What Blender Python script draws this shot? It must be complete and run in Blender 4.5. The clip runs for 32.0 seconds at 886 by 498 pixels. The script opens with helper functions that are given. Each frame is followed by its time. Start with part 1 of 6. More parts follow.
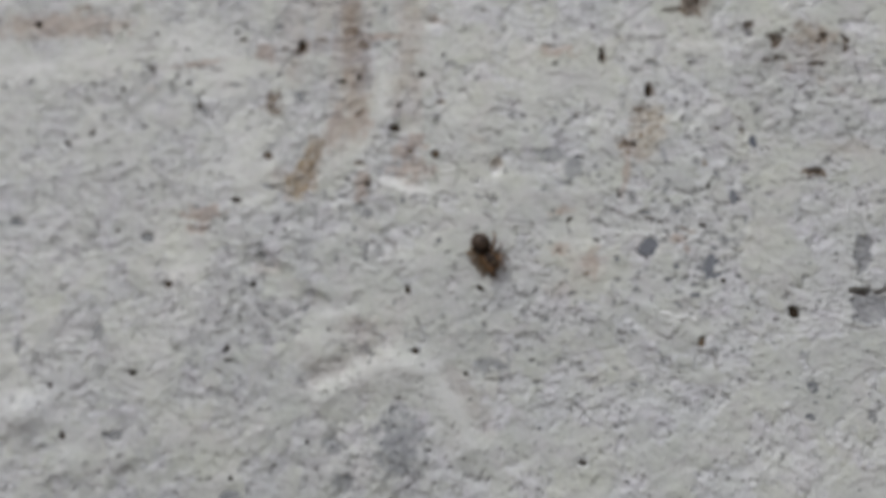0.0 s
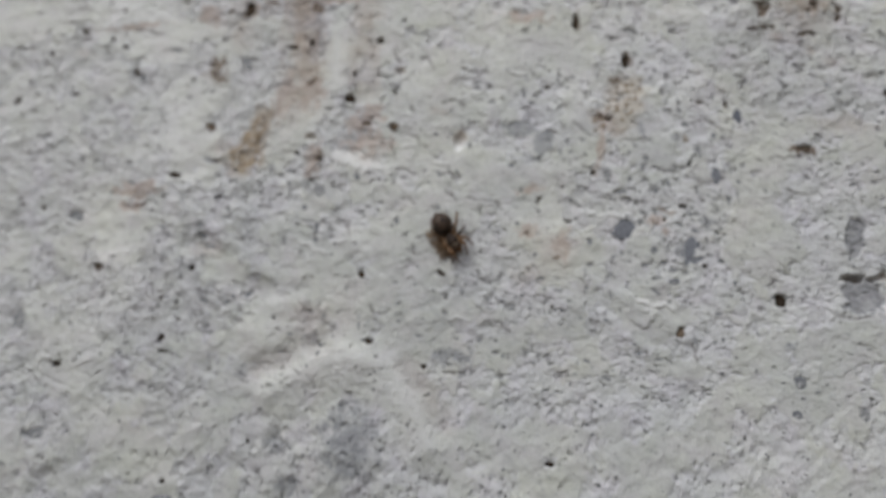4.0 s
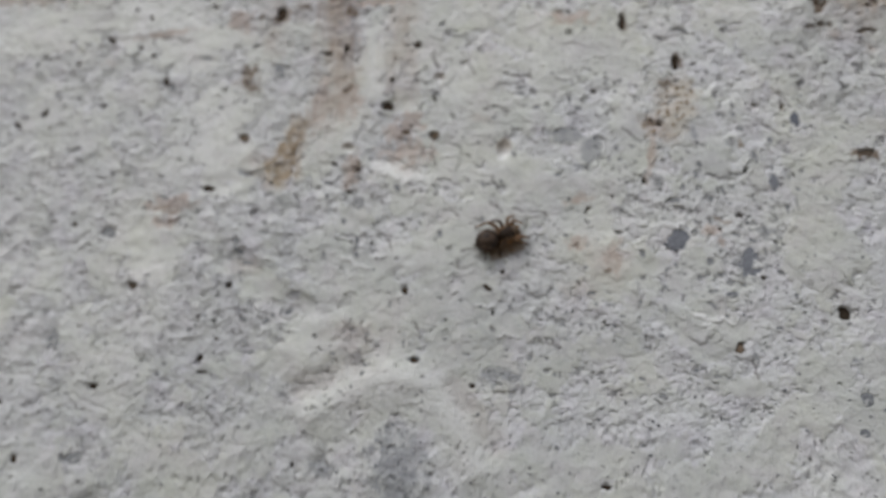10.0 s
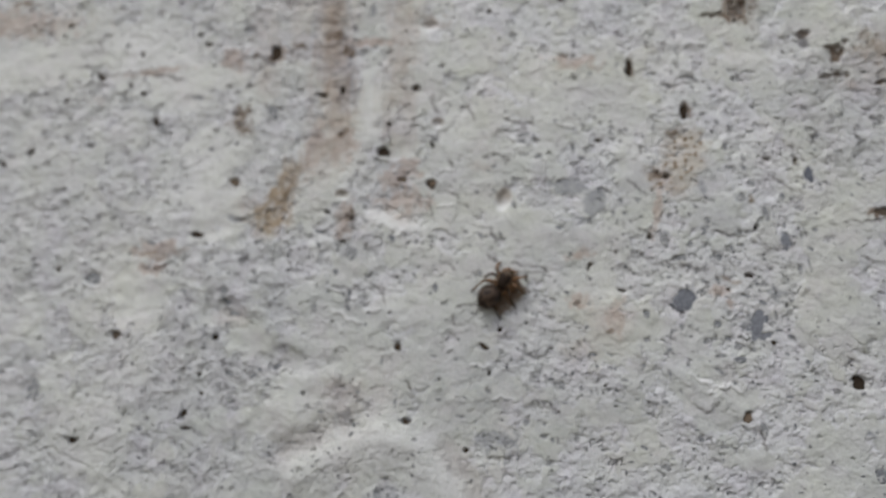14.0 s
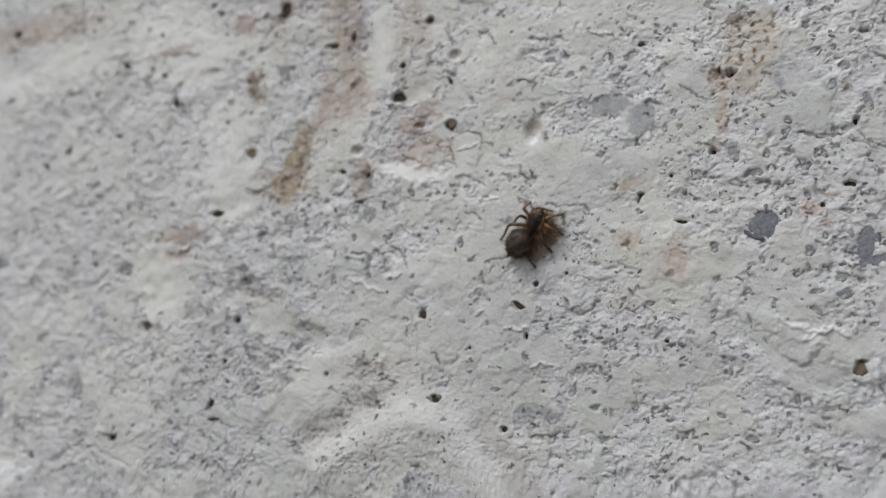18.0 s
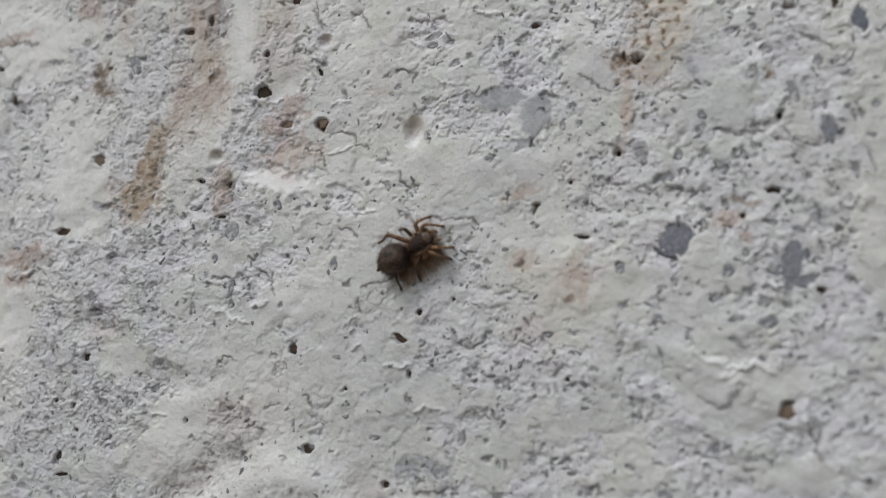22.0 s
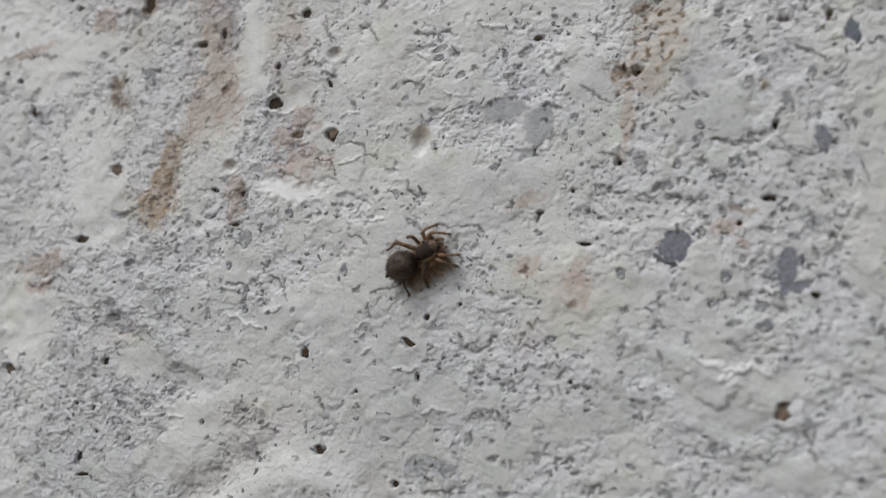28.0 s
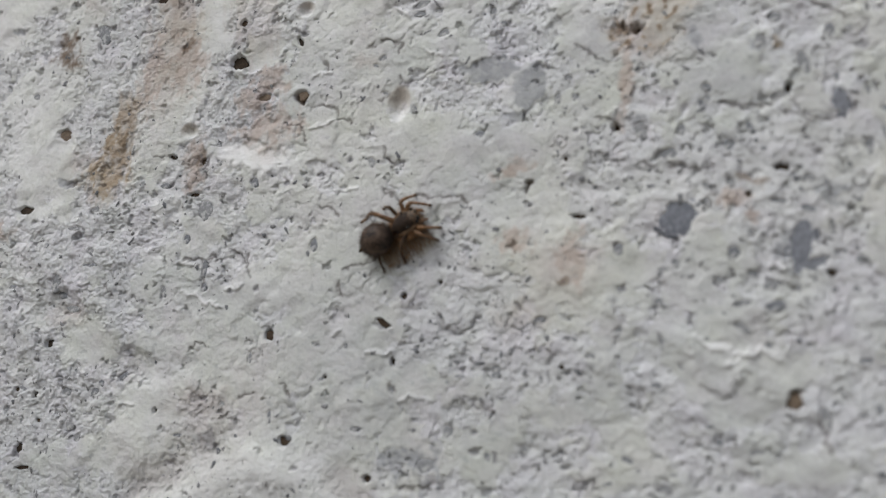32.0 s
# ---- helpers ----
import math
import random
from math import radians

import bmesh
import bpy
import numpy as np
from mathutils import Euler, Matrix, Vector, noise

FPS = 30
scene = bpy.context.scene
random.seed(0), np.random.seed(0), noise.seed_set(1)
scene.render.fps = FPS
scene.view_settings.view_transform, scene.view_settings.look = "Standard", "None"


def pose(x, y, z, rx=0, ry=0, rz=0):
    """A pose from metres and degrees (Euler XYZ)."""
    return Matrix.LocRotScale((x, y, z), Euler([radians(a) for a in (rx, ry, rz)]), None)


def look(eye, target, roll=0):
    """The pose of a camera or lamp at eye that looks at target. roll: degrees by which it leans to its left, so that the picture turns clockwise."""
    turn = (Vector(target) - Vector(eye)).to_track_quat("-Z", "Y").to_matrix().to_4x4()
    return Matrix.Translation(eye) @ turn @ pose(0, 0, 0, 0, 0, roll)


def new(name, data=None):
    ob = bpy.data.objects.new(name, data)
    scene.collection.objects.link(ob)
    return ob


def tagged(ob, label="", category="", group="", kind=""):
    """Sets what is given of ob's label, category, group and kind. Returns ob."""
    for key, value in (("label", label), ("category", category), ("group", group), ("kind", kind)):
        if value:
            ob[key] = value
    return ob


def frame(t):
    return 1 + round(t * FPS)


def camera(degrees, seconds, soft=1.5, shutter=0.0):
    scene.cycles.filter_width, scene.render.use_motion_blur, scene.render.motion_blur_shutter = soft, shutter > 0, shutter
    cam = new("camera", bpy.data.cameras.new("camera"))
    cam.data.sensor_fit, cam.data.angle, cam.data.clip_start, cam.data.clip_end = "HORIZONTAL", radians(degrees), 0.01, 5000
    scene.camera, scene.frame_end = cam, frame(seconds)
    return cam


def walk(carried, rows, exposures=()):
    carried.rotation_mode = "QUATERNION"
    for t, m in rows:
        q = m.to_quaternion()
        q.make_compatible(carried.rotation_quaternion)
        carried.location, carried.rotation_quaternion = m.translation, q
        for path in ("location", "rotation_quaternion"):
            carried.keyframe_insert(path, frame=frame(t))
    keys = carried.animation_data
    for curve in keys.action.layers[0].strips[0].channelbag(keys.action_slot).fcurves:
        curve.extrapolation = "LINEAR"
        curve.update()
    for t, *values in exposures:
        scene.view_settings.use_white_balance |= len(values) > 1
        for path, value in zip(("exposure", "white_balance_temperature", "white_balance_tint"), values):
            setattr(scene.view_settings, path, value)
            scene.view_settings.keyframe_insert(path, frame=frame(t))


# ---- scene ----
EXPO, KELVIN, TINT = 0.05, 6330.0, 9.5        # stops and white balance
SUN_EL, SUN_AZ = 54.0, 212.0
SUN_POWER, SUN_SIZE, SKY = 0.9, 14.0, 0.13
Z0 = 1.2          # height of the patch of wall above the ground
MM = 0.001

# ---- the camera and its way ----
PATH = [
    (0, pose(0.02012, -0.11007, 1.17595, 105.233, -2.310, 7.486)),
    (0.5, pose(0.02323, -0.10175, 1.17598, 104.106, -2.047, 6.768)),
    (1, pose(0.02149, -0.09750, 1.17814, 104.070, -1.869, 5.893)),
    (1.5, pose(0.02260, -0.10023, 1.17742, 104.862, -2.521, 6.145)),
    (2, pose(0.02353, -0.10116, 1.17516, 105.058, -2.682, 6.277)),
    (2.5, pose(0.02216, -0.09922, 1.17473, 105.450, -2.580, 5.900)),
    (3, pose(0.01965, -0.09885, 1.17447, 105.517, -2.813, 5.882)),
    (3.5, pose(0.02054, -0.09978, 1.17636, 105.368, -2.480, 5.757)),
    (5.5, pose(0.02298, -0.09940, 1.17668, 104.751, -2.232, 6.166)),
    (6, pose(0.02308, -0.10045, 1.17521, 105.059, -2.290, 6.199)),
    (6.5, pose(0.02217, -0.10294, 1.17712, 104.919, -2.564, 6.212)),
    (7, pose(0.02447, -0.10976, 1.17562, 104.730, -2.350, 6.431)),
    (7.5, pose(0.02586, -0.10787, 1.17356, 105.279, -2.414, 6.713)),
    (8, pose(0.02578, -0.10576, 1.17614, 104.604, -1.955, 6.221)),
    (8.5, pose(0.02589, -0.10497, 1.17516, 104.934, -2.129, 6.391)),
    (9, pose(0.02164, -0.10397, 1.17808, 104.283, -2.065, 6.533)),
    (9.5, pose(0.01937, -0.09988, 1.17963, 104.718, -2.333, 6.024)),
    (10, pose(0.01667, -0.09764, 1.18118, 103.869, -1.693, 6.813)),
    (10.5, pose(0.01302, -0.10138, 1.18453, 105.017, -2.281, 7.044)),
    (11, pose(0.01104, -0.10261, 1.18710, 105.046, -2.174, 6.806)),
    (11.5, pose(0.00785, -0.10713, 1.18836, 104.837, -2.646, 7.253)),
    (12, pose(0.00911, -0.10676, 1.18663, 105.632, -3.208, 7.544)),
    (12.5, pose(0.00645, -0.10664, 1.19003, 104.984, -3.269, 7.208)),
    (13, pose(0.01129, -0.10080, 1.18738, 104.379, -3.145, 5.663)),
    (13.5, pose(0.01522, -0.09670, 1.18805, 103.913, -2.631, 5.600)),
    (15.5, pose(0.02656, -0.07690, 1.18850, 106.080, -4.656, 13.641)),
    (16, pose(0.03115, -0.06627, 1.18218, 106.703, -4.639, 11.809)),
    (16.5, pose(0.03316, -0.07397, 1.18803, 105.542, -2.305, 14.928)),
    (17, pose(0.03513, -0.07781, 1.18657, 104.625, -1.326, 17.493)),
    (17.5, pose(0.03457, -0.07388, 1.18493, 102.707, -0.990, 19.143)),
    (18, pose(0.03239, -0.07617, 1.18692, 103.719, -0.464, 21.759)),
    (18.5, pose(0.03622, -0.07201, 1.19399, 102.491, 1.919, 21.716)),
    (19, pose(0.03668, -0.07292, 1.19347, 101.580, 1.661, 22.527)),
    (19.5, pose(0.03659, -0.06837, 1.19080, 101.963, 0.677, 21.153)),
    (20, pose(0.03588, -0.06383, 1.19322, 100.676, 1.453, 19.842)),
    (20.5, pose(0.03629, -0.06369, 1.19455, 100.541, 1.909, 19.812)),
    (21, pose(0.03614, -0.06295, 1.19467, 100.786, 1.980, 19.570)),
    (21.5, pose(0.03619, -0.06320, 1.19466, 101.075, 2.024, 19.486)),
    (22, pose(0.03634, -0.06344, 1.19454, 101.196, 2.007, 19.613)),
    (22.5, pose(0.03669, -0.06461, 1.19461, 101.009, 2.012, 19.935)),
    (23, pose(0.03709, -0.06542, 1.19484, 100.830, 2.081, 20.243)),
    (23.5, pose(0.03710, -0.06473, 1.19523, 100.938, 2.269, 20.056)),
    (24, pose(0.03714, -0.06525, 1.19494, 100.895, 2.182, 20.194)),
    (24.5, pose(0.03719, -0.06519, 1.19486, 100.929, 2.123, 20.254)),
    (25, pose(0.03724, -0.06553, 1.19466, 100.881, 2.095, 20.364)),
    (25.5, pose(0.03727, -0.06544, 1.19495, 100.924, 2.181, 20.283)),
    (27.5, pose(0.03711, -0.06535, 1.19462, 100.987, 2.067, 20.228)),
    (28, pose(0.03740, -0.06552, 1.19488, 101.070, 2.159, 20.360)),
    (28.5, pose(0.03741, -0.06535, 1.19520, 100.915, 2.260, 20.295)),
    (29, pose(0.03725, -0.06532, 1.19498, 101.055, 2.244, 20.197)),
    (29.5, pose(0.03720, -0.06523, 1.19494, 101.030, 2.195, 20.164)),
    (30, pose(0.03721, -0.06488, 1.19490, 101.165, 2.208, 20.144)),
    (30.5, pose(0.03702, -0.06490, 1.19468, 101.202, 2.161, 20.037)),
    (31, pose(0.03634, -0.06416, 1.19433, 101.037, 2.029, 19.638)),
    (31.5, pose(0.03554, -0.06050, 1.19470, 100.798, 2.059, 18.930)),
    (32, pose(0.03473, -0.05958, 1.19397, 100.940, 1.810, 18.412)),
]

cam = camera(58.105, 32.0, soft=1.35)
cam.data.dof.use_dof, cam.data.dof.focus_distance, cam.data.dof.aperture_fstop = True, 0.0740, 21.0
walk(cam, PATH, exposures=[(0.0, EXPO - 0.08, KELVIN, TINT), (13.2, EXPO - 0.08, KELVIN, TINT), (15.6, EXPO, KELVIN, TINT),
                           (18.0, EXPO + 0.05, KELVIN, TINT), (19.4, EXPO, KELVIN, TINT), (21.0, EXPO + 0.01, KELVIN, TINT), (24.0, EXPO + 0.04, KELVIN, TINT), (32.0, EXPO + 0.05, KELVIN, TINT)])

# ---- daylight of an overcast sky ----
world = bpy.data.worlds.new("overcast_sky")
scene.world = world
world.use_nodes = True
wn, wl = world.node_tree.nodes, world.node_tree.links
wn.clear()
sky = wn.new("ShaderNodeTexSky")
sky.sky_type, sky.sun_disc = "NISHITA", False
sky.sun_elevation, sky.sun_rotation = radians(SUN_EL), radians(SUN_AZ)
sky.dust_density, sky.ozone_density = 4.0, 1.0
back = wn.new("ShaderNodeBackground")
back.inputs["Strength"].default_value = SKY
wout = wn.new("ShaderNodeOutputWorld")
cloud = wn.new("ShaderNodeHueSaturation")        # cloud takes most of the blue away
cloud.inputs["Saturation"].default_value = 0.35
wl.new(sky.outputs["Color"], cloud.inputs["Color"])
wl.new(cloud.outputs["Color"], back.inputs["Color"])
wl.new(back.outputs["Background"], wout.inputs["Surface"])

sun_data = bpy.data.lights.new("sun", "SUN")
sun_data.energy, sun_data.angle, sun_data.color = SUN_POWER, radians(SUN_SIZE), (1.0, 0.97, 0.92)
sun = new("sun", sun_data)
az, el = radians(SUN_AZ), radians(SUN_EL)
sun_way = Vector((math.sin(az) * math.cos(el), math.cos(az) * math.cos(el), math.sin(el)))
sun.matrix_world = look(sun_way * 5 + Vector((0, 0, Z0)), (0, 0, Z0))


# ---- materials ----
def node_material(name):
    m = bpy.data.materials.new(name)
    m.use_nodes = True
    nt = m.node_tree
    nt.nodes.clear()
    out = nt.nodes.new("ShaderNodeOutputMaterial")
    bsdf = nt.nodes.new("ShaderNodeBsdfPrincipled")
    nt.links.new(bsdf.outputs["BSDF"], out.inputs["Surface"])
    return m, nt, bsdf


def noise_node(nt, scale, detail=4.0, rough=0.6, stretch=(1, 1, 1)):
    co = nt.nodes.new("ShaderNodeTexCoord")
    mp = nt.nodes.new("ShaderNodeMapping")
    mp.inputs["Scale"].default_value = stretch
    n = nt.nodes.new("ShaderNodeTexNoise")
    n.inputs["Scale"].default_value = scale
    n.inputs["Detail"].default_value = detail
    n.inputs["Roughness"].default_value = rough
    nt.links.new(co.outputs["Object"], mp.inputs["Vector"])
    nt.links.new(mp.outputs["Vector"], n.inputs["Vector"])
    return n


def ramp_node(nt, source, stops):
    r = nt.nodes.new("ShaderNodeValToRGB")
    els = r.color_ramp.elements
    while len(els) < len(stops):
        els.new(0.5)
    for e, (p, c) in zip(els, stops):
        e.position = p
        e.color = (*c, 1) if len(c) == 3 else c
    nt.links.new(source, r.inputs["Fac"])
    return r


def mix_node(nt, fac, a, b, blend="MIX"):
    m = nt.nodes.new("ShaderNodeMix")
    m.data_type, m.blend_type = "RGBA", blend
    for sock, v in ((m.inputs[0], fac), (m.inputs[6], a), (m.inputs[7], b)):
        if isinstance(v, (int, float)):
            sock.default_value = v
        elif isinstance(v, tuple):
            sock.default_value = (*v, 1)
        else:
            nt.links.new(v, sock)
    return m.outputs[2]


def times_node(nt, a, b):
    m = nt.nodes.new("ShaderNodeMath")
    m.operation = "MULTIPLY"
    for sock, v in zip(m.inputs, (a, b)):
        if isinstance(v, (int, float)):
            sock.default_value = v
        else:
            nt.links.new(v, sock)
    return m.outputs[0]


def attr_node(nt, name):
    a = nt.nodes.new("ShaderNodeAttribute")
    a.attribute_name = name
    return a.outputs["Fac"]


def bump_node(nt, bsdf, height, distance, strength=1.0):
    b = nt.nodes.new("ShaderNodeBump")
    b.inputs["Distance"].default_value = distance
    b.inputs["Strength"].default_value = strength
    nt.links.new(height, b.inputs["Height"])
    nt.links.new(b.outputs["Normal"], bsdf.inputs["Normal"])


def concrete_material():
    m, nt, bsdf = node_material("weathered_concrete")
    fine = noise_node(nt, 2400, 5, 0.7)
    mid = noise_node(nt, 700, 5, 0.65)
    wide = noise_node(nt, 70, 3, 0.55)
    sandy = ramp_node(nt, mid.outputs["Fac"], [(0.25, (0.558, 0.564, 0.574)), (0.5, (0.624, 0.628, 0.634)), (0.75, (0.69, 0.69, 0.684))])
    skin = ramp_node(nt, wide.outputs["Fac"], [(0.3, (0.535, 0.544, 0.526)), (0.7, (0.588, 0.592, 0.564))])
    c = mix_node(nt, attr_node(nt, "skin"), sandy.outputs["Color"], skin.outputs["Color"])
    tint = ramp_node(nt, wide.outputs["Fac"], [(0.35, (0.97, 0.98, 1.005)), (0.65, (1.01, 1.01, 0.985))])
    c = mix_node(nt, 0.8, c, tint.outputs["Color"], "MULTIPLY")
    drift = noise_node(nt, 260, 3, 0.6)
    hue = ramp_node(nt, drift.outputs["Fac"], [(0.32, (0.97, 0.985, 0.94)), (0.5, (1, 1, 1)), (0.68, (1.0, 0.97, 1.015))])
    c = mix_node(nt, 0.9, c, hue.outputs["Color"], "MULTIPLY")
    grit = ramp_node(nt, fine.outputs["Fac"], [(0.28, (0.80, 0.80, 0.82)), (0.5, (1, 1, 1)), (0.8, (1.10, 1.10, 1.08))])
    c = mix_node(nt, 0.7, c, grit.outputs["Color"], "MULTIPLY")
    speck = noise_node(nt, 1500, 2, 0.5)
    spots = ramp_node(nt, speck.outputs["Fac"], [(0.63, (0, 0, 0)), (0.70, (1, 1, 1))])
    c = mix_node(nt, times_node(nt, spots.outputs["Color"], 0.36), c, (0.23, 0.24, 0.255))
    patchy = ramp_node(nt, mid.outputs["Fac"], [(0.30, (0.45, 0.45, 0.45)), (0.55, (1, 1, 1))])
    bare_dark = attr_node(nt, "fissure")
    for name, colour, much in (("chalk_and_light", (0.79, 0.79, 0.79), 0.85), ("slate", (0.27, 0.28, 0.30), 0.85), ("rose", (0.42, 0.33, 0.28), 0.7),
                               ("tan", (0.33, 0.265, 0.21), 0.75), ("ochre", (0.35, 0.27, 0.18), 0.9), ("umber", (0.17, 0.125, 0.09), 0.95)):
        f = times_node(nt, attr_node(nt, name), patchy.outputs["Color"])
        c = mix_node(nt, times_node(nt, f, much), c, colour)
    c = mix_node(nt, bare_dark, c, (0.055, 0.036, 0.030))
    nt.links.new(c, bsdf.inputs["Base Color"])
    bsdf.inputs["Roughness"].default_value = 0.9
    bsdf.inputs["Specular IOR Level"].default_value = 0.25
    crisp = nt.nodes.new("ShaderNodeMath")
    crisp.operation = "MULTIPLY_ADD"
    nt.links.new(attr_node(nt, "grit"), crisp.inputs[0])
    crisp.inputs[1].default_value, crisp.inputs[2].default_value = 1.15, 0.5
    bump_node(nt, bsdf, times_node(nt, fine.outputs["Fac"], crisp.outputs[0]), 0.00030, 0.8)
    return m


def grain_material(name, dark, light, scale, rough, distance, span=(0.3, 0.7)):
    m, nt, bsdf = node_material(name)
    n = noise_node(nt, scale, 4, 0.65)
    info = nt.nodes.new("ShaderNodeObjectInfo")
    geo = nt.nodes.new("ShaderNodeNewGeometry")
    r = ramp_node(nt, n.outputs["Fac"], [(span[0], dark), (span[1], light)])
    v = ramp_node(nt, info.outputs["Random"], [(0.0, (0.72, 0.74, 0.78)), (1.0, (1.25, 1.22, 1.18))])
    w = ramp_node(nt, geo.outputs["Random Per Island"], [(0.0, (0.65, 0.67, 0.7)), (1.0, (1.4, 1.36, 1.3))])
    c = mix_node(nt, 1.0, r.outputs["Color"], v.outputs["Color"], "MULTIPLY")
    c = mix_node(nt, 1.0, c, w.outputs["Color"], "MULTIPLY")
    nt.links.new(c, bsdf.inputs["Base Color"])
    bsdf.inputs["Roughness"].default_value = rough
    bsdf.inputs["Specular IOR Level"].default_value = 0.3
    bump_node(nt, bsdf, n.outputs["Fac"], distance, 0.5)
    return m


def stone_material(name, dark, light, film):
    """Grey stone with a broken film of cement on it."""
    m, nt, bsdf = node_material(name)
    n = noise_node(nt, 2400, 4, 0.7)
    s = noise_node(nt, 1300, 4, 0.7)
    info = nt.nodes.new("ShaderNodeObjectInfo")
    r = ramp_node(nt, n.outputs["Fac"], [(0.3, dark), (0.7, light)])
    v = ramp_node(nt, info.outputs["Random"], [(0.0, (0.75, 0.77, 0.80)), (1.0, (1.3, 1.28, 1.22))])
    c = mix_node(nt, 1.0, r.outputs["Color"], v.outputs["Color"], "MULTIPLY")
    smear = ramp_node(nt, s.outputs["Fac"], [(film, (0, 0, 0)), (film + 0.10, (1, 1, 1))])
    c = mix_node(nt, times_node(nt, smear.outputs["Color"], 0.8), c, (0.50, 0.505, 0.50))
    nt.links.new(c, bsdf.inputs["Base Color"])
    bsdf.inputs["Roughness"].default_value = 0.8
    bsdf.inputs["Specular IOR Level"].default_value = 0.3
    bump_node(nt, bsdf, n.outputs["Fac"], 0.00010, 0.6)
    return m


CONCRETE = concrete_material()
STONE = stone_material("grey_aggregate", (0.088, 0.094, 0.114), (0.225, 0.238, 0.272), 0.66)
CHIP = stone_material("veiled_aggregate", (0.13, 0.135, 0.147), (0.30, 0.308, 0.325), 0.51)
SAND = grain_material("dark_sand", (0.135, 0.138, 0.142), (0.29, 0.294, 0.30), 4000, 0.8, 0.00004)
SOIL = grain_material("dark_soil", (0.022, 0.016, 0.011), (0.06, 0.042, 0.028), 5000, 0.95, 0.00008)
TAN_SOIL = grain_material("tan_soil", (0.08, 0.062, 0.047), (0.19, 0.15, 0.115), 5000, 0.95, 0.00008)
GROUND = grain_material("trodden_earth", (0.10, 0.09, 0.075), (0.2, 0.18, 0.15), 40, 0.95, 0.01)
ABDOMEN = grain_material("abdomen_cuticle", (0.013, 0.008, 0.006), (0.118, 0.078, 0.054), 1000, 0.6, 0.00005, (0.42, 0.66))
CARAPACE = grain_material("carapace_cuticle", (0.008, 0.005, 0.003), (0.034, 0.018, 0.010), 1800, 0.7, 0.00004)
FOREHEAD = grain_material("pale_forehead", (0.035, 0.026, 0.019), (0.17, 0.125, 0.088), 3000, 0.6, 0.00004)
LEG = grain_material("amber_leg", (0.11, 0.060, 0.030), (0.36, 0.215, 0.12), 1600, 0.5, 0.00003)
LEG_DARK = grain_material("dark_leg", (0.02, 0.012, 0.007), (0.06, 0.036, 0.02), 1600, 0.5, 0.00003)
HAIR = grain_material("brown_hair", (0.040, 0.023, 0.012), (0.15, 0.092, 0.048), 900, 0.6, 0.00001)
TAN_HAIR = grain_material("tan_hair", (0.15, 0.085, 0.042), (0.33, 0.205, 0.11), 900, 0.6, 0.00001)
PALE_HAIR = grain_material("pale_hair", (0.21, 0.13, 0.07), (0.42, 0.28, 0.16), 900, 0.6, 0.00001)
SIDE = grain_material("tan_band", (0.06, 0.038, 0.022), (0.26, 0.18, 0.115), 1500, 0.7, 0.00003)
EYE = grain_material("black_eye", (0.004, 0.004, 0.004), (0.008, 0.008, 0.008), 900, 0.12, 0.0)


# ---- the wall's relief, in millimetres on a grid ----
def spread(stops):
    return np.concatenate([np.arange(a, b, s) for a, b, s in stops])


def reach(start, end, step):
    """Ever wider steps from start to end."""
    xs, x = [], start
    sign = 1 if end > start else -1
    while abs(end - x) > step * 1.5:
        x += sign * step
        xs.append(x)
        step *= 1.28
    xs.append(end)
    return xs


gx = np.array(reach(-90, -1500, 0.3)[::-1] + list(spread(((-90, -46, 0.26), (-46, 53, 0.1), (53, 72, 0.14), (72, 79, 0.26)))) + reach(79, 1500, 0.3), dtype=np.float64)
gz = np.array(reach(-38, -1200, 0.3)[::-1] + list(spread(((-38, -16, 0.26), (-16, 47, 0.1), (47, 58, 0.14), (58, 65, 0.26)))) + reach(65, 900, 0.3), dtype=np.float64)
NX, NZ = len(gx), len(gz)
GX, GZ = np.meshgrid(gx.astype(np.float32), gz.astype(np.float32))
rng = np.random.default_rng(11)
PERM = rng.permutation(256)
PERM = np.concatenate([PERM, PERM])
TURN = rng.uniform(0, 2 * math.pi, 256)
GRAD = np.stack([np.cos(TURN), np.sin(TURN)], 1).astype(np.float32)


def perlin(x, z, shift=0):
    x, z = x + 37.31 * shift, z + 71.73 * shift
    xi, zi = np.floor(x).astype(np.int32), np.floor(z).astype(np.int32)
    fx, fz = x - xi, z - zi
    ux, uz = fx * fx * fx * (fx * (fx * 6 - 15) + 10), fz * fz * fz * (fz * (fz * 6 - 15) + 10)

    def corner(dx, dz):
        g = GRAD[PERM[PERM[(xi + dx) & 255] + ((zi + dz) & 255)]]
        return g[..., 0] * (fx - dx) + g[..., 1] * (fz - dz)

    low = corner(0, 0) * (1 - ux) + corner(1, 0) * ux
    high = corner(0, 1) * (1 - ux) + corner(1, 1) * ux
    return (low * (1 - uz) + high * uz) * 1.5


def smooth(lo, hi, v):
    t = np.clip((v - lo) / (hi - lo), 0, 1)
    return t * t * (3 - 2 * t)


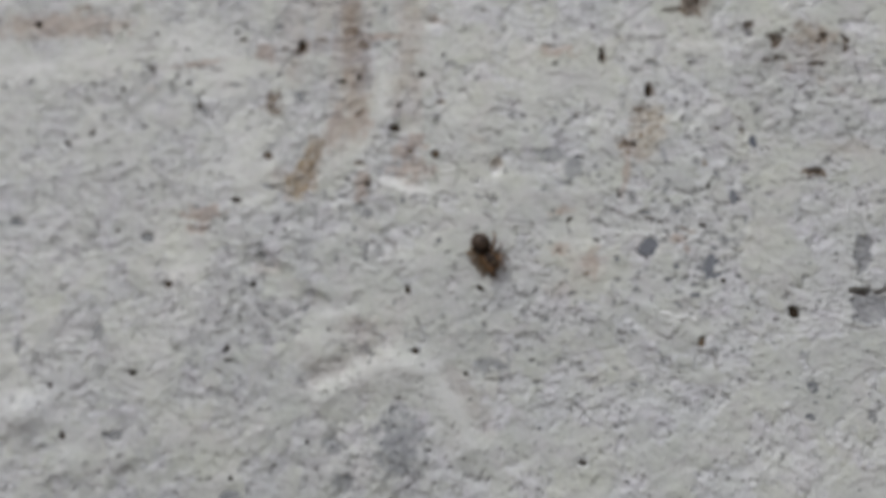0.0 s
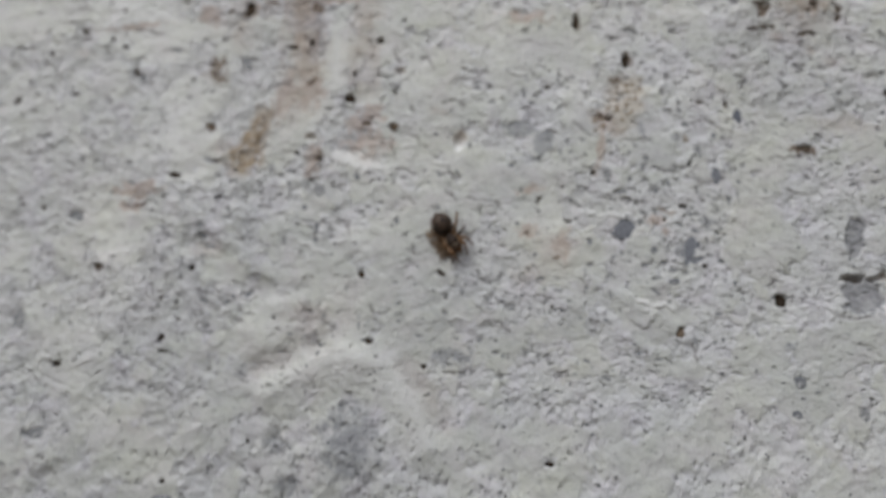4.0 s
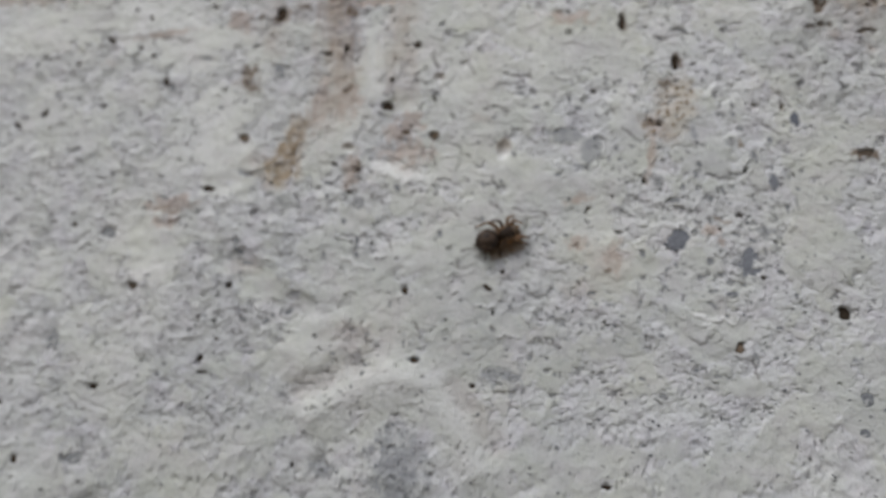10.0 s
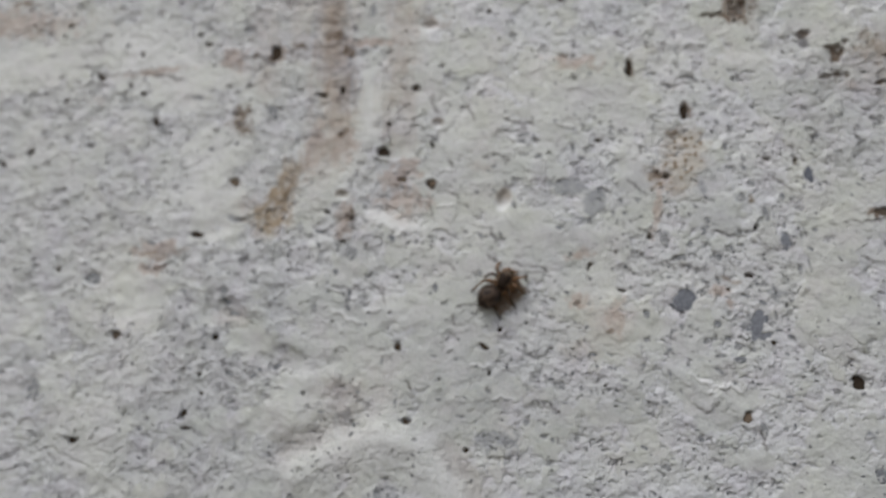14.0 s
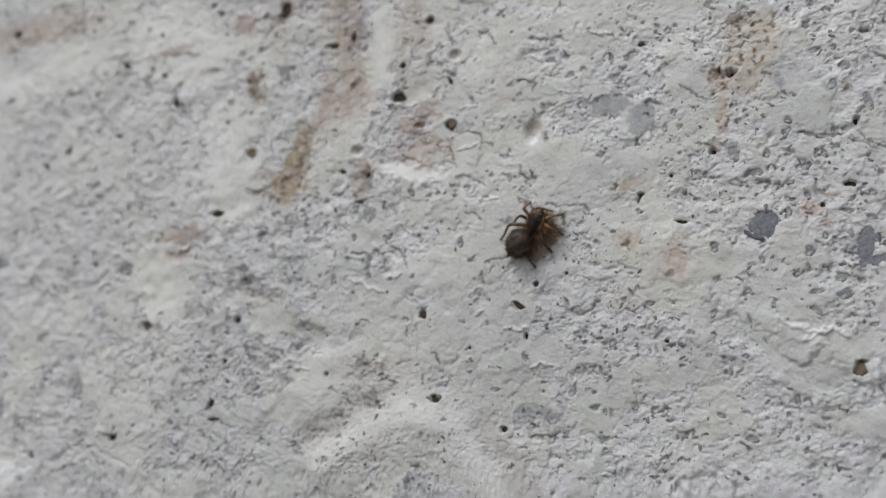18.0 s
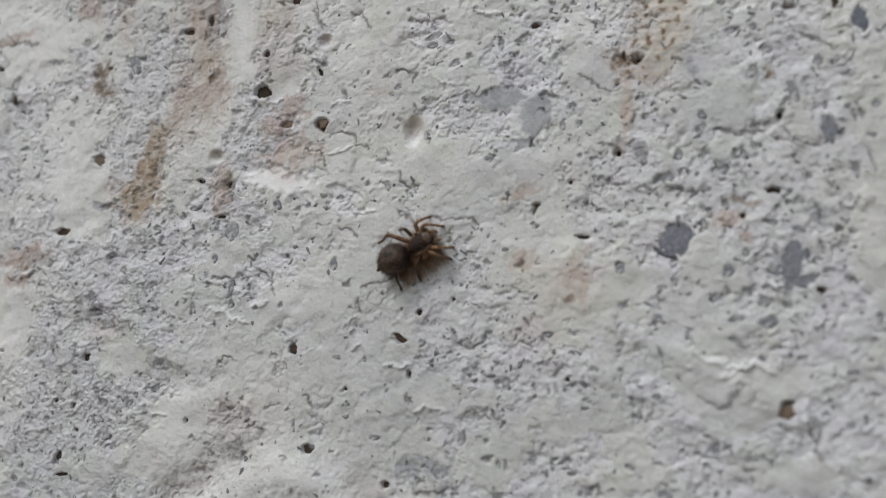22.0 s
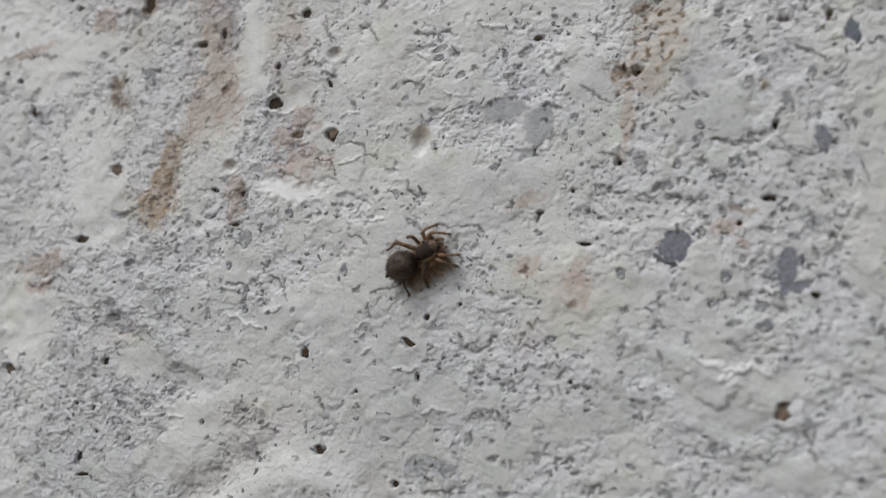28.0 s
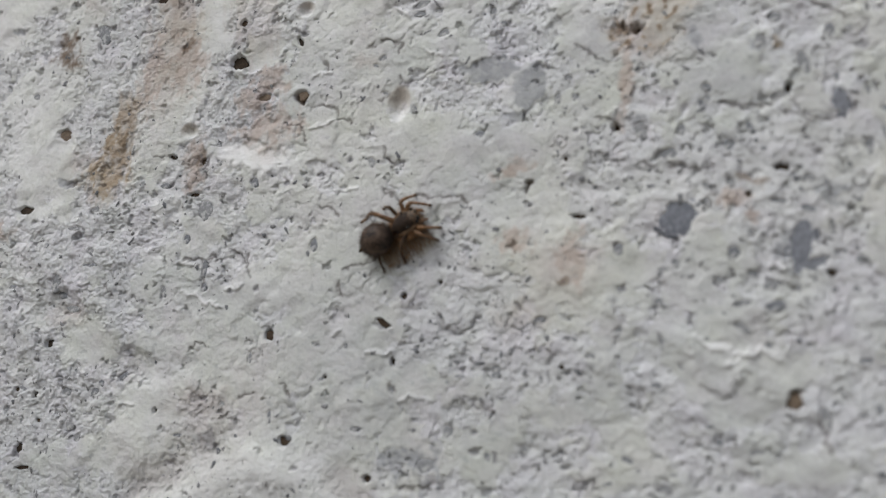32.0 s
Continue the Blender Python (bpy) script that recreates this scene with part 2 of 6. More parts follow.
# Smooth cement skin lies in ragged sheets over a sandy, pitted layer.
WARP_X = (perlin(GX / 1.9, GZ / 1.9, 1) * 0.7 + perlin(GX / 0.7, GZ / 0.7, 2) * 0.35).astype(np.float32)
WARP_Z = (perlin(GX / 1.9, GZ / 1.9, 3) * 0.7 + perlin(GX / 0.7, GZ / 0.7, 4) * 0.35).astype(np.float32)
FRAY_X = (0.30 * perlin(GX / 0.8, GZ / 0.8, 21) + 0.22 * perlin(GX / 0.33, GZ / 0.33, 22)).astype(np.float32)
FRAY_Z = (0.30 * perlin(GX / 0.8, GZ / 0.8, 23) + 0.22 * perlin(GX / 0.33, GZ / 0.33, 24)).astype(np.float32)
WX, WZ = GX + WARP_X, GZ + WARP_Z
sheet = perlin(WX / 8.5, WZ / 11.0, 5) + 0.55 * perlin(WX / 3.4, WZ / 3.9, 6) + 0.28 * perlin(WX / 1.3, WZ / 1.2, 7)
SKIN = smooth(-0.03, 0.05, sheet + 0.16 * perlin(WX / 0.55, WZ / 0.5, 37)).astype(np.float32)
ROUGH = 1 - SKIN
def window(x, z, r):
    i0, i1 = np.searchsorted(gx, (x - r, x + r))
    j0, j1 = np.searchsorted(gz, (z - r, z + r))
    return slice(j0, j1), slice(i0, i1)


def oval(x, z, rx, rz, turn, ragged=0.35, reachout=1.8, fray=1.2):
    """The part of the grid round an oval, and how far out each place lies: 1 on its ragged rim."""
    w = window(x, z, max(rx, rz) * reachout + 0.3)
    k = ragged * min(1.0, min(rx, rz))
    q = fray * min(0.6, min(rx, rz))
    dx, dz = GX[w] - x + k * WARP_X[w] + q * FRAY_X[w], GZ[w] - z + k * WARP_Z[w] + q * FRAY_Z[w]
    c, s = math.cos(radians(turn)), math.sin(radians(turn))
    return w, np.sqrt(((dx * c + dz * s) / rx) ** 2 + ((dz * c - dx * s) / rz) ** 2)


# grit: how crumbly the surface is; the left of the patch more so
GRIT = (0.75 * smooth(0.35, -0.5, GX / 40 + 0.5 * perlin(GX / 14, GZ / 14, 20)) * (0.45 + 0.55 * ROUGH) + 0.22 * ROUGH).astype(np.float32)


def plate(x, z, rx, rz, turn=0):
    """A smooth sheet of cement skin."""
    w, d = oval(x, z, rx, rz, turn, 1.1)
    f = 1 - smooth(0.94, 1.01, d + 0.25 * perlin(GX[w] / 1.2, GZ[w] / 1.2, 27) + 0.12 * perlin(GX[w] / 0.5, GZ[w] / 0.45, 38))
    SKIN[w] = np.maximum(SKIN[w], f)
    GRIT[w] *= 1 - 0.88 * f


def grit(x, z, rx, rz, turn=0):
    """A crumbly place with the skin worn off."""
    w, d = oval(x, z, rx, rz, turn, 1.3)
    f = 1 - smooth(0.7, 1.15, d)
    SKIN[w] *= 1 - 0.8 * f
    GRIT[w] = np.maximum(GRIT[w], 0.9 * f)


plate(22.55, 18.49, 1.83, 2.07, -9)
plate(19.84, 20.68, 2.42, 1.38, -10)
grit(-0.33, -22.29, 5.31, 6.53, 2)
plate(-28.63, 36.51, 5.01, 2.09, -11)
plate(-22.85, 24.25, 3.08, 2.26, -9)
plate(-26.36, 18.40, 3.12, 3.82, -2)
plate(-6.37, 28.97, 1.50, 4.31, -11)
plate(6.15, 27.23, 2.74, 4.64, -11)
plate(5.71, 20.33, 2.69, 1.12, -9)
plate(10.69, 31.26, 3.55, 1.27, -12)
plate(18.92, 27.01, 2.16, 1.20, -11)
plate(12.70, 22.65, 2.03, 1.21, -10)
plate(14.09, 15.40, 3.37, 2.64, -8)
plate(5.56, -2.37, 4.47, 3.51, -3)
plate(9.69, -5.49, 1.38, 2.90, -2)
plate(3.46, -10.69, 2.34, 2.91, 20)
plate(-13.81, -7.94, 2.75, 2.23, -1)
plate(-11.70, -1.03, 2.62, 2.73, -3)
plate(-13.09, -10.58, 3.11, 1.05, -0)
plate(-35.24, -6.69, 3.61, 1.64, -1)
plate(-7.21, -0.71, 2.52, 1.39, -3)
plate(-11.88, 6.18, 2.68, 2.83, -5)
plate(36.14, -5.70, 2.43, 1.53, -2)
plate(38.40, -5.15, 2.37, 1.93, -2)
plate(37.28, -10.29, 1.49, 1.64, -1)
plate(38.34, 16.80, 2.05, 1.90, -9)
plate(42.77, 15.05, 1.94, 1.65, -9)
plate(0.80, 11.65, 3.65, 2.20, -6)
plate(3.14, 7.09, 2.93, 2.13, -5)
plate(19.86, 14.61, 2.05, 1.02, -8)
plate(-5.36, 3.48, 4.39, 1.30, -4)
plate(-39.20, 42.22, 5.51, 2.23, -12)
grit(-22.60, -2.77, 7.87, 4.53, -2)
grit(-29.48, 12.51, 8.65, 5.64, -6)
grit(-4.20, 20.81, 3.92, 2.94, -9)
grit(-7.13, -7.03, 4.96, 2.59, -1)
grit(-16.77, 30.26, 4.48, 3.88, -10)
grit(-16.08, 9.99, 4.90, 2.93, -5)
grit(-20.05, 20.07, 6.70, 5.00, -8)
plate(-60.08, 36.58, 11.40, 2.55, -0)
plate(6.64, 39.39, 4.90, 3.62, -1)
plate(48.84, 43.34, 2.97, 3.51, -1)
plate(-26.6, 19.6, 2.0, 4.6, -3)
plate(-28.5, 36.6, 5.5, 2.2, -10)
plate(5.2, 26.5, 1.9, 4.8, -5)
plate(-6.4, 31.0, 1.5, 5.2, -3)
plate(6.0, 2.0, 3.0, 2.2, 0)
plate(6.2, -7.5, 3.4, 5.0, 12)
plate(28.5, 1.2, 2.0, 1.5, 0)
plate(11.5, 16.0, 2.6, 1.5, -20)
plate(8.6, 18.6, 2.4, 1.6, -15)
grit(56, 31, 13, 9, -10)
grit(-52, 12, 16, 9, 0)
grit(-30, -4, 10, 6, 0)
plate(-26.06, 26.01, 5.15, 3.56, 0)
ROUGH = 1 - SKIN
H = 0.16 * perlin(GX / 22, GZ / 20, 8) + 0.12 * perlin(WX / 6, WZ / 5, 9)
H += 0.10 * SKIN


def terraces(n, count, sharp):
    """Turns gentle slopes into thin ledges."""
    n = n * count
    base = np.floor(n)
    return (base + smooth(0.5 - sharp, 0.5 + sharp, n - base)) / count


H += 0.075 * terraces(perlin(WX / 3.6, WZ / 2.8, 12), 3, 0.09) * (0.55 + 0.45 * ROUGH)
H += 0.045 * terraces(perlin(WX / 1.7, WZ / 1.3, 13), 2, 0.07) * (0.45 + 0.55 * GRIT)
H += (0.075 + 0.05 * GRIT) * perlin(WX / 1.5, WZ / 1.1, 10)
H += 0.17 * perlin(WX / 2.7, WZ / 2.2, 30) * (0.5 + 0.5 * ROUGH) + 0.06 * perlin(GX / 1.15, GZ / 1.0, 53) * (0.4 + 0.6 * ROUGH)
fine = perlin(GX / 0.75 + 0.6 * WARP_X, GZ / 0.55 + 0.6 * WARP_Z, 11)
H += (0.014 + 0.030 * GRIT) * (0.5 - np.abs(fine)) + (0.012 + 0.036 * GRIT) * perlin(GX / 0.42, GZ / 0.30, 14)
H -= 0.07 * smooth(0.42, 0.55, perlin(GX / 1.05, GZ / 0.8, 16)) * (0.3 + 0.7 * GRIT)
flake = perlin(GX / 1.0 + 0.5 * WARP_X, GZ / 0.62 + 0.5 * WARP_Z, 33) + 0.5 * perlin(GX / 0.5, GZ / 0.34, 34)
H += 0.030 * smooth(0.09, 0.14, flake) * (0.25 + 0.75 * ROUGH)
H = H.astype(np.float32)
MASKS = {k: np.zeros_like(H) for k in ("slate", "rose", "tan", "ochre", "umber", "chalk_and_light", "fissure")}
PORES, STONES, CLUSTERS = [], [], []
CLEAN = np.zeros(H.shape, bool)        # places free of pits and chips


def height(x, z):
    i = min(max(int(np.searchsorted(gx, x)), 1), NX - 1)
    j = min(max(int(np.searchsorted(gz, z)), 1), NZ - 1)
    return float(H[j, i])


def sink(x, z, rx, rz, turn, deep):
    w, d = oval(x, z, rx, rz, turn, 0.30)
    f = 1 - smooth(0.62, 1.08, d)
    rim = np.exp(-((d - 1.18) / 0.16) ** 2) * 0.03
    H[w] += -deep * f + rim
    SKIN[w] *= 1 - 0.9 * f


def pore(x, z, rx, rz, turn=0):
    deep = 0.35 + 0.8 * min(rx, rz)
    sink(x, z, rx * 1.08, rz * 1.08, turn, deep)
    PORES.append((x, z, rx, rz, turn, SOIL, 0.55 * deep))


def tanpore(x, z, rx, rz, turn=0):
    deep = 0.3 + 0.45 * min(rx, rz)
    sink(x, z, rx * 1.05, rz * 1.05, turn, deep)
    PORES.append((x, z, rx, rz, turn, TAN_SOIL, 0.45 * deep))


def scab(x, z, rx, rz, turn=0):
    """A ragged broken place, dark with dirt."""
    w, d = oval(x, z, rx, rz, turn, 1.2)
    f = 1 - smooth(0.45, 1.0, d + 0.6 * perlin(GX[w] / 0.9, GZ[w] / 0.8, 19))
    H[w] -= 0.55 * f
    SKIN[w] *= 1 - f
    np.maximum(MASKS["umber"][w], f, out=MASKS["umber"][w])


def hollow(x, z, rx, rz, turn=0):
    w, d = oval(x, z, rx, rz, turn, 0.5)
    f = 1 - smooth(0.25, 1.1, d)
    H[w] -= min(0.35, 0.24 * min(rx, rz)) * f
    SKIN[w] *= 1 - 0.6 * f


def bump(x, z, rx, rz, turn=0):
    w, d = oval(x, z, rx, rz, turn, 0.6)
    H[w] += min(0.9, 0.16 * min(rx, rz)) * (1 - smooth(0.0, 1.15, d))


def bare(x, z, rx, rz, turn=0, level=None):
    """A place where the paste has come off a stone."""
    level = height(x, z) if level is None else level
    w, d = oval(x, z, rx, rz, turn, 0.35)
    f = 1 - smooth(0.86, 1.02, d)
    H[w] += (level - min(0.20, 0.07 + 0.14 * min(rx, rz)) - H[w]) * f
    near = 1 - smooth(1.0, 1.5, d)
    H[w] += (level - H[w]) * 0.5 * near * (1 - f)


def stone(x, z, rx, rz, turn=0, wide=1.12):
    w, d = oval(x, z, rx, rz, turn, 0.2)
    level = float(H[w][d < 1.2].mean())
    bare(x, z, rx, rz, turn, level)
    STONES.append((x, z, rx * wide, rz * wide ** 0.5, turn, level))


def stain(name, x, z, rx, rz, turn, much=1.0):
    w, d = oval(x, z, rx, rz, turn, 1.1)
    blotch = 0.45 * perlin(GX[w] / 0.9, GZ[w] / 1.5, 15) + 0.40 * perlin(GX[w] / 0.38, GZ[w] / 0.5, 18)
    f = 1 - smooth(0.50, 1.35, d + blotch)
    np.maximum(MASKS[name][w], much * f, out=MASKS[name][w])


def slate(*a):
    stain("slate", *a)


def rose(*a):
    stain("rose", *a)


def ochre(*a):
    stain("ochre", *a)


def tan(*a):
    stain("tan", *a)


def umber(*a):
    stain("umber", *a)


def chalk_and_light(*a):
    stain("chalk_and_light", *a, 0.6)


def along(points, width):
    """Places near a broken line: the window and the distance from the line in widths."""
    xs, zs = [p[0] for p in points], [p[1] for p in points]
    i0, i1 = np.searchsorted(gx, (min(xs) - 4 * width - 1, max(xs) + 4 * width + 1))
    j0, j1 = np.searchsorted(gz, (min(zs) - 4 * width - 1, max(zs) + 4 * width + 1))
    w = (slice(j0, j1), slice(i0, i1))
    px, pz = GX[w] + 0.25 * WARP_X[w] + 0.8 * FRAY_X[w], GZ[w] + 0.25 * WARP_Z[w] + 0.8 * FRAY_Z[w]
    best = np.full(px.shape, 1e9, np.float32)
    for (ax, az_), (bx, bz) in zip(points, points[1:]):
        ux, uz = bx - ax, bz - az_
        t = np.clip(((px - ax) * ux + (pz - az_) * uz) / (ux * ux + uz * uz), 0, 1)
        best = np.minimum(best, np.hypot(px - ax - t * ux, pz - az_ - t * uz))
    return w, best / width


def freckle(x, z, rx, rz, turn=0):
    """Rusty freckles over a faint tan ground."""
    w, d = oval(x, z, rx, rz, turn, 1.0)
    f = 1 - smooth(0.55, 1.25, d)
    dots = smooth(0.10, 0.38, perlin(GX[w] / 0.62, GZ[w] / 0.55, 28) + 0.25 * perlin(GX[w] / 1.9, GZ[w] / 1.9, 29))
    np.maximum(MASKS["ochre"][w], f * (0.5 + 0.48 * dots), out=MASKS["ochre"][w])
    np.maximum(MASKS["umber"][w], f * smooth(0.36, 0.55, perlin(GX[w] / 0.62, GZ[w] / 0.55, 28)), out=MASKS["umber"][w])


def cluster(x, z, rx, rz, turn, count):
    CLUSTERS.append((x, z, rx, rz, turn, count))


def crack(*points):
    w, d = along(points, 0.10)
    broken = smooth(-0.8, -0.35, perlin(GX[w] / 1.6, GZ[w] / 1.6, 17))
    H[w] -= 0.10 * np.exp(-d * d) * broken
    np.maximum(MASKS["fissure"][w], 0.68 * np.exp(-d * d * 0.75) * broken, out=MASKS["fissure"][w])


def fold(*points):
    """A faint crease in the skin."""
    w, d = along(points, 0.22)
    H[w] -= 0.12 * np.exp(-d * d)


def crease(*points):
    """A sharper crease under a swelling, a little darker along its line."""
    w, d = along(points, 0.20)
    H[w] -= 0.24 * np.exp(-d * d)
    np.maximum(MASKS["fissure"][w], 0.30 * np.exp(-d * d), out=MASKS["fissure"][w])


def nick(x, z, rx, rz, turn=0):
    """A small ragged pit, grey inside and darkest at its middle."""
    w, d = oval(x, z, rx * 1.1, rz * 1.1, turn, 0.9, 2.2)
    f = 1 - smooth(0.55, 1.05, d + 0.35 * perlin(GX[w] / 0.35, GZ[w] / 0.3, 50))
    H[w] -= (0.10 + 0.28 * min(rx, rz)) * f
    SKIN[w] *= 1 - f
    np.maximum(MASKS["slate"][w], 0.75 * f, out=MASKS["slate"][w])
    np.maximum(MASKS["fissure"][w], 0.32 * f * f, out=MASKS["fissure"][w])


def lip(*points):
    """The upper edge of a lifted flake, with its highlight painted on in pale colour."""
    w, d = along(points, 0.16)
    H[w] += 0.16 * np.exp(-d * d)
    np.maximum(MASKS["chalk_and_light"][w], 0.8 * np.exp(-d * d), out=MASKS["chalk_and_light"][w])


def dent(x, z, rx, rz, turn=0):
    """A place where a flake has broken out, grey inside."""
    w, d = oval(x, z, rx, rz, turn, 0.7)
    f = 1 - smooth(0.88, 1.04, d)
    H[w] -= 0.30 * f
    SKIN[w] *= 1 - f
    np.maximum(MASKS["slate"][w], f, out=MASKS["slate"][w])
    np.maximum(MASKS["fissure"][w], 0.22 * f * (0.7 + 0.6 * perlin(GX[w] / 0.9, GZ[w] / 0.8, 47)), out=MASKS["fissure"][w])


def slab(x, z, rx, rz, turn=0):
    """The flat face of a grey stone under a thin film of cement."""
    w, d = oval(x, z, rx, rz, turn, 1.3)
    f = 1 - smooth(0.82, 1.12, d + 0.15 * perlin(GX[w] / 0.8, GZ[w] / 0.8, 36))
    H[w] += (height(x, z) - 0.05 - H[w]) * 0.6 * f
    np.maximum(MASKS["slate"][w], 0.95 * f, out=MASKS["slate"][w])


def groove(x, z, rx, rz, turn=0):
    """A deep crevice, its shade deepened with brown colour."""
    w, d = oval(x, z, rx, rz, turn, 0.9)
    f = 1 - smooth(0.35, 1.1, d + 0.3 * perlin(GX[w] / 1.3, GZ[w] / 0.9, 35))
    H[w] -= 1.1 * f
    np.maximum(MASKS["tan"][w], 0.8 * f, out=MASKS["tan"][w])


def soften(w, f, k=7):
    """Smooths the relief where f is 1."""
    a = H[w]
    for axis in (0, 1):
        for _ in range(2):
            a = sum(np.roll(a, n, axis) for n in range(-k, k + 1)) / (2 * k + 1)
    edge = np.zeros_like(f)
    edge[2 * k:-2 * k, 2 * k:-2 * k] = 1
    H[w] += (a - H[w]) * f * edge


def arch(*points):
    """A smooth, pale ridge of cement."""
    w, d = along(points, 2.5)
    d = d + 0.22 * perlin(GX[w] / 3.0, GZ[w] / 2.6, 44)
    f = np.exp(-d * d)
    wide = 1 - smooth(0.6, 1.5, d + 0.3 * perlin(GX[w] / 1.6, GZ[w] / 1.6, 39))
    soften(w, 0.8 * wide)
    H[w] += 0.85 * f
    SKIN[w] = np.maximum(SKIN[w], wide)
    GRIT[w] *= 1 - 0.8 * wide
    np.maximum(MASKS["chalk_and_light"][w], 0.5 * np.exp(-0.9 * d * d), out=MASKS["chalk_and_light"][w])


def trough(*points):
    """A shallow dip; the shade on its slope is painted in rose and grey."""
    w, d = along(points, 1.5)
    f = np.exp(-d * d)
    H[w] -= 0.45 * f
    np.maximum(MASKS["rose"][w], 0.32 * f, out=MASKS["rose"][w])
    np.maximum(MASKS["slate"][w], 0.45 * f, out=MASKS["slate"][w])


def streak(name, points, width, much):
    """A run of rusty water down the wall, broken into fine upright threads."""
    w, d = along(points, width)
    threads = 0.55 * perlin(GX[w] / 0.55, GZ[w] / 5.0, 40) + 0.35 * perlin(GX[w] / 1.4, GZ[w] / 9.0, 41) + 0.3 * perlin(GX[w] / 0.5, GZ[w] / 0.6, 42)
    f = much * (1 - smooth(0.35, 1.35, d + 0.8 * threads)) * (0.75 + 0.5 * perlin(GX[w] / 2.5, GZ[w] / 4.0, 43))
    np.maximum(MASKS[name][w], np.clip(f, 0, 1), out=MASKS[name][w])


def haze(name, x, z, rx, rz, turn, much):
    """A faint, uneven blush of dirt; broad ones also imitate the light's falloff."""
    w, d = oval(x, z, rx, rz, turn, 1.0)
    blotch = 0.5 * perlin(GX[w] / 0.8, GZ[w] / 0.7, 45) + 0.5 * perlin(GX[w] / 2.0, GZ[w] / 1.6, 46)
    f = much * (1 - smooth(0.1, 1.4, d + 0.5 * blotch)) * (1 + 0.8 * blotch)
    np.maximum(MASKS[name][w], np.clip(f, 0, 1), out=MASKS[name][w])


def welt(points, width, rise):
    """A low, smooth trowel ridge."""
    w, d = along(points, width)
    d = d + 0.3 * perlin(GX[w] / 2.2, GZ[w] / 2.2, 48)
    H[w] += rise * np.exp(-d * d)


def ledge(x, z, rx, rz, turn, rise):
    """A clean white break that looks upwards."""
    w, d = oval(x, z, rx, rz, turn, 0.5, 2.2)
    f = 1 - smooth(0.45, 1.05, d + 0.45 * perlin(GX[w] / 0.9, GZ[w] / 0.8, 49))
    soften(w, f, 5)
    c, q = math.cos(radians(turn)), math.sin(radians(turn))
    up = ((GZ[w] - z) * c - (GX[w] - x) * q) / rz
    H[w] -= rise * up * f
    CLEAN[w] |= f > 0.6
    SKIN[w] = np.maximum(SKIN[w], f)
    GRIT[w] *= 1 - f
    np.maximum(MASKS["chalk_and_light"][w], 0.85 * f, out=MASKS["chalk_and_light"][w])


def calm(x, z, rx, rz, turn):
    """Smooth grey skin left whole between the worn places."""
    w, d = oval(x, z, rx, rz, turn, 0.9, 2.0)
    f = 1 - smooth(0.75, 1.0, d + 0.35 * perlin(GX[w] / 1.5, GZ[w] / 1.3, 51) + 0.18 * perlin(GX[w] / 0.5, GZ[w] / 0.5, 52))
    soften(w, 0.85 * f, 3)
    H[w] += 0.05 * f
    CLEAN[w] |= f > 0.55
    SKIN[w] = np.maximum(SKIN[w], f)
    GRIT[w] *= 1 - 0.9 * f


def dimple(x, z, rx, rz, turn, deep):
    """A clean, smooth little bowl; its lit lower side and shaded, rusty upper rim are painted in."""
    w, d = oval(x, z, rx, rz, turn, 0.08, 2.6, 0.3)
    f = 1 - smooth(0.8, 1.05, d)
    soften(w, 0.95 * (1 - smooth(0.95, 1.3, d)), 4)
    H[w] -= deep * (1 - smooth(0.15, 1.0, d))
    CLEAN[w] |= d < 1.3
    for m in MASKS.values():
        m[w] *= 1 - f
    up = smooth(-0.7, 0.5, (GZ[w] - z) / rz)
    np.maximum(MASKS["chalk_and_light"][w], 0.6 * f * (1 - up), out=MASKS["chalk_and_light"][w])
    np.maximum(MASKS["tan"][w], 0.8 * f * up, out=MASKS["tan"][w])


calm(-70.87, 37.62, 8.80, 3.20, 0)
calm(-53.08, 51.86, 8.80, 4.00, 0)
calm(-76.94, 52.4, 7.20, 4.00, 0)
calm(-54.81, 38.96, 8.00, 3.20, 0)
calm(-39.83, 37.9, 4.80, 4.00, 0)
calm(0.98, 4.28, 6.49, 2.24, -5)
calm(-15.15, -8.99, 5.61, 2.97, 10)
calm(5.59, -10.73, 2.45, 3.27, -20)
calm(-24.49, 19.02, 2.57, 8.30, 15)
calm(-32.63, 35.11, 5.18, 5.18, 0)
calm(-6.15, 32.20, 1.74, 6.70, 0)
calm(9.13, 29.41, 3.22, 4.09, 0)
calm(14.56, 15.22, 3.75, 2.94, 0)
calm(8.86, -0.10, 3.24, 1.51, 0)
calm(2.69, -0.25, 2.28, 3.99, 0)
calm(-3.86, 3.31, 3.69, 1.84, 0)
calm(-27.07, 17.15, 2.33, 5.43, 10)
calm(4.13, 17.77, 2.38, 1.79, 0)
calm(9.56, 23.90, 2.30, 2.30, 0)
calm(39.34, -4.64, 2.34, 1.95, 0)
calm(29.37, 3.46, 2.67, 1.78, 0)
calm(32.06, -1.25, 1.27, 2.55, 0)
calm(17.40, 13.54, 3.12, 2.08, 0)
calm(-7.70, 9.39, 2.58, 2.58, 0)
calm(11.92, -4.41, 3.12, 2.08, 0)
calm(27.49, 21.77, 2.40, 2.88, 0)
calm(-34.92, 5.83, 4.00, 5.60, 0)
calm(-11.97, -5.62, 3.23, 3.23, 0)
calm(40.74, -11.18, 3.38, 1.50, 0)
calm(36.10, -7.03, 2.40, 1.60, 0)
calm(6.81, 6.41, 2.80, 2.24, 0)
calm(22.06, 14.44, 2.97, 1.98, 0)
calm(-1.35, 25.83, 2.54, 1.91, 0)
calm(38.54, 17.35, 2.10, 2.10, 0)
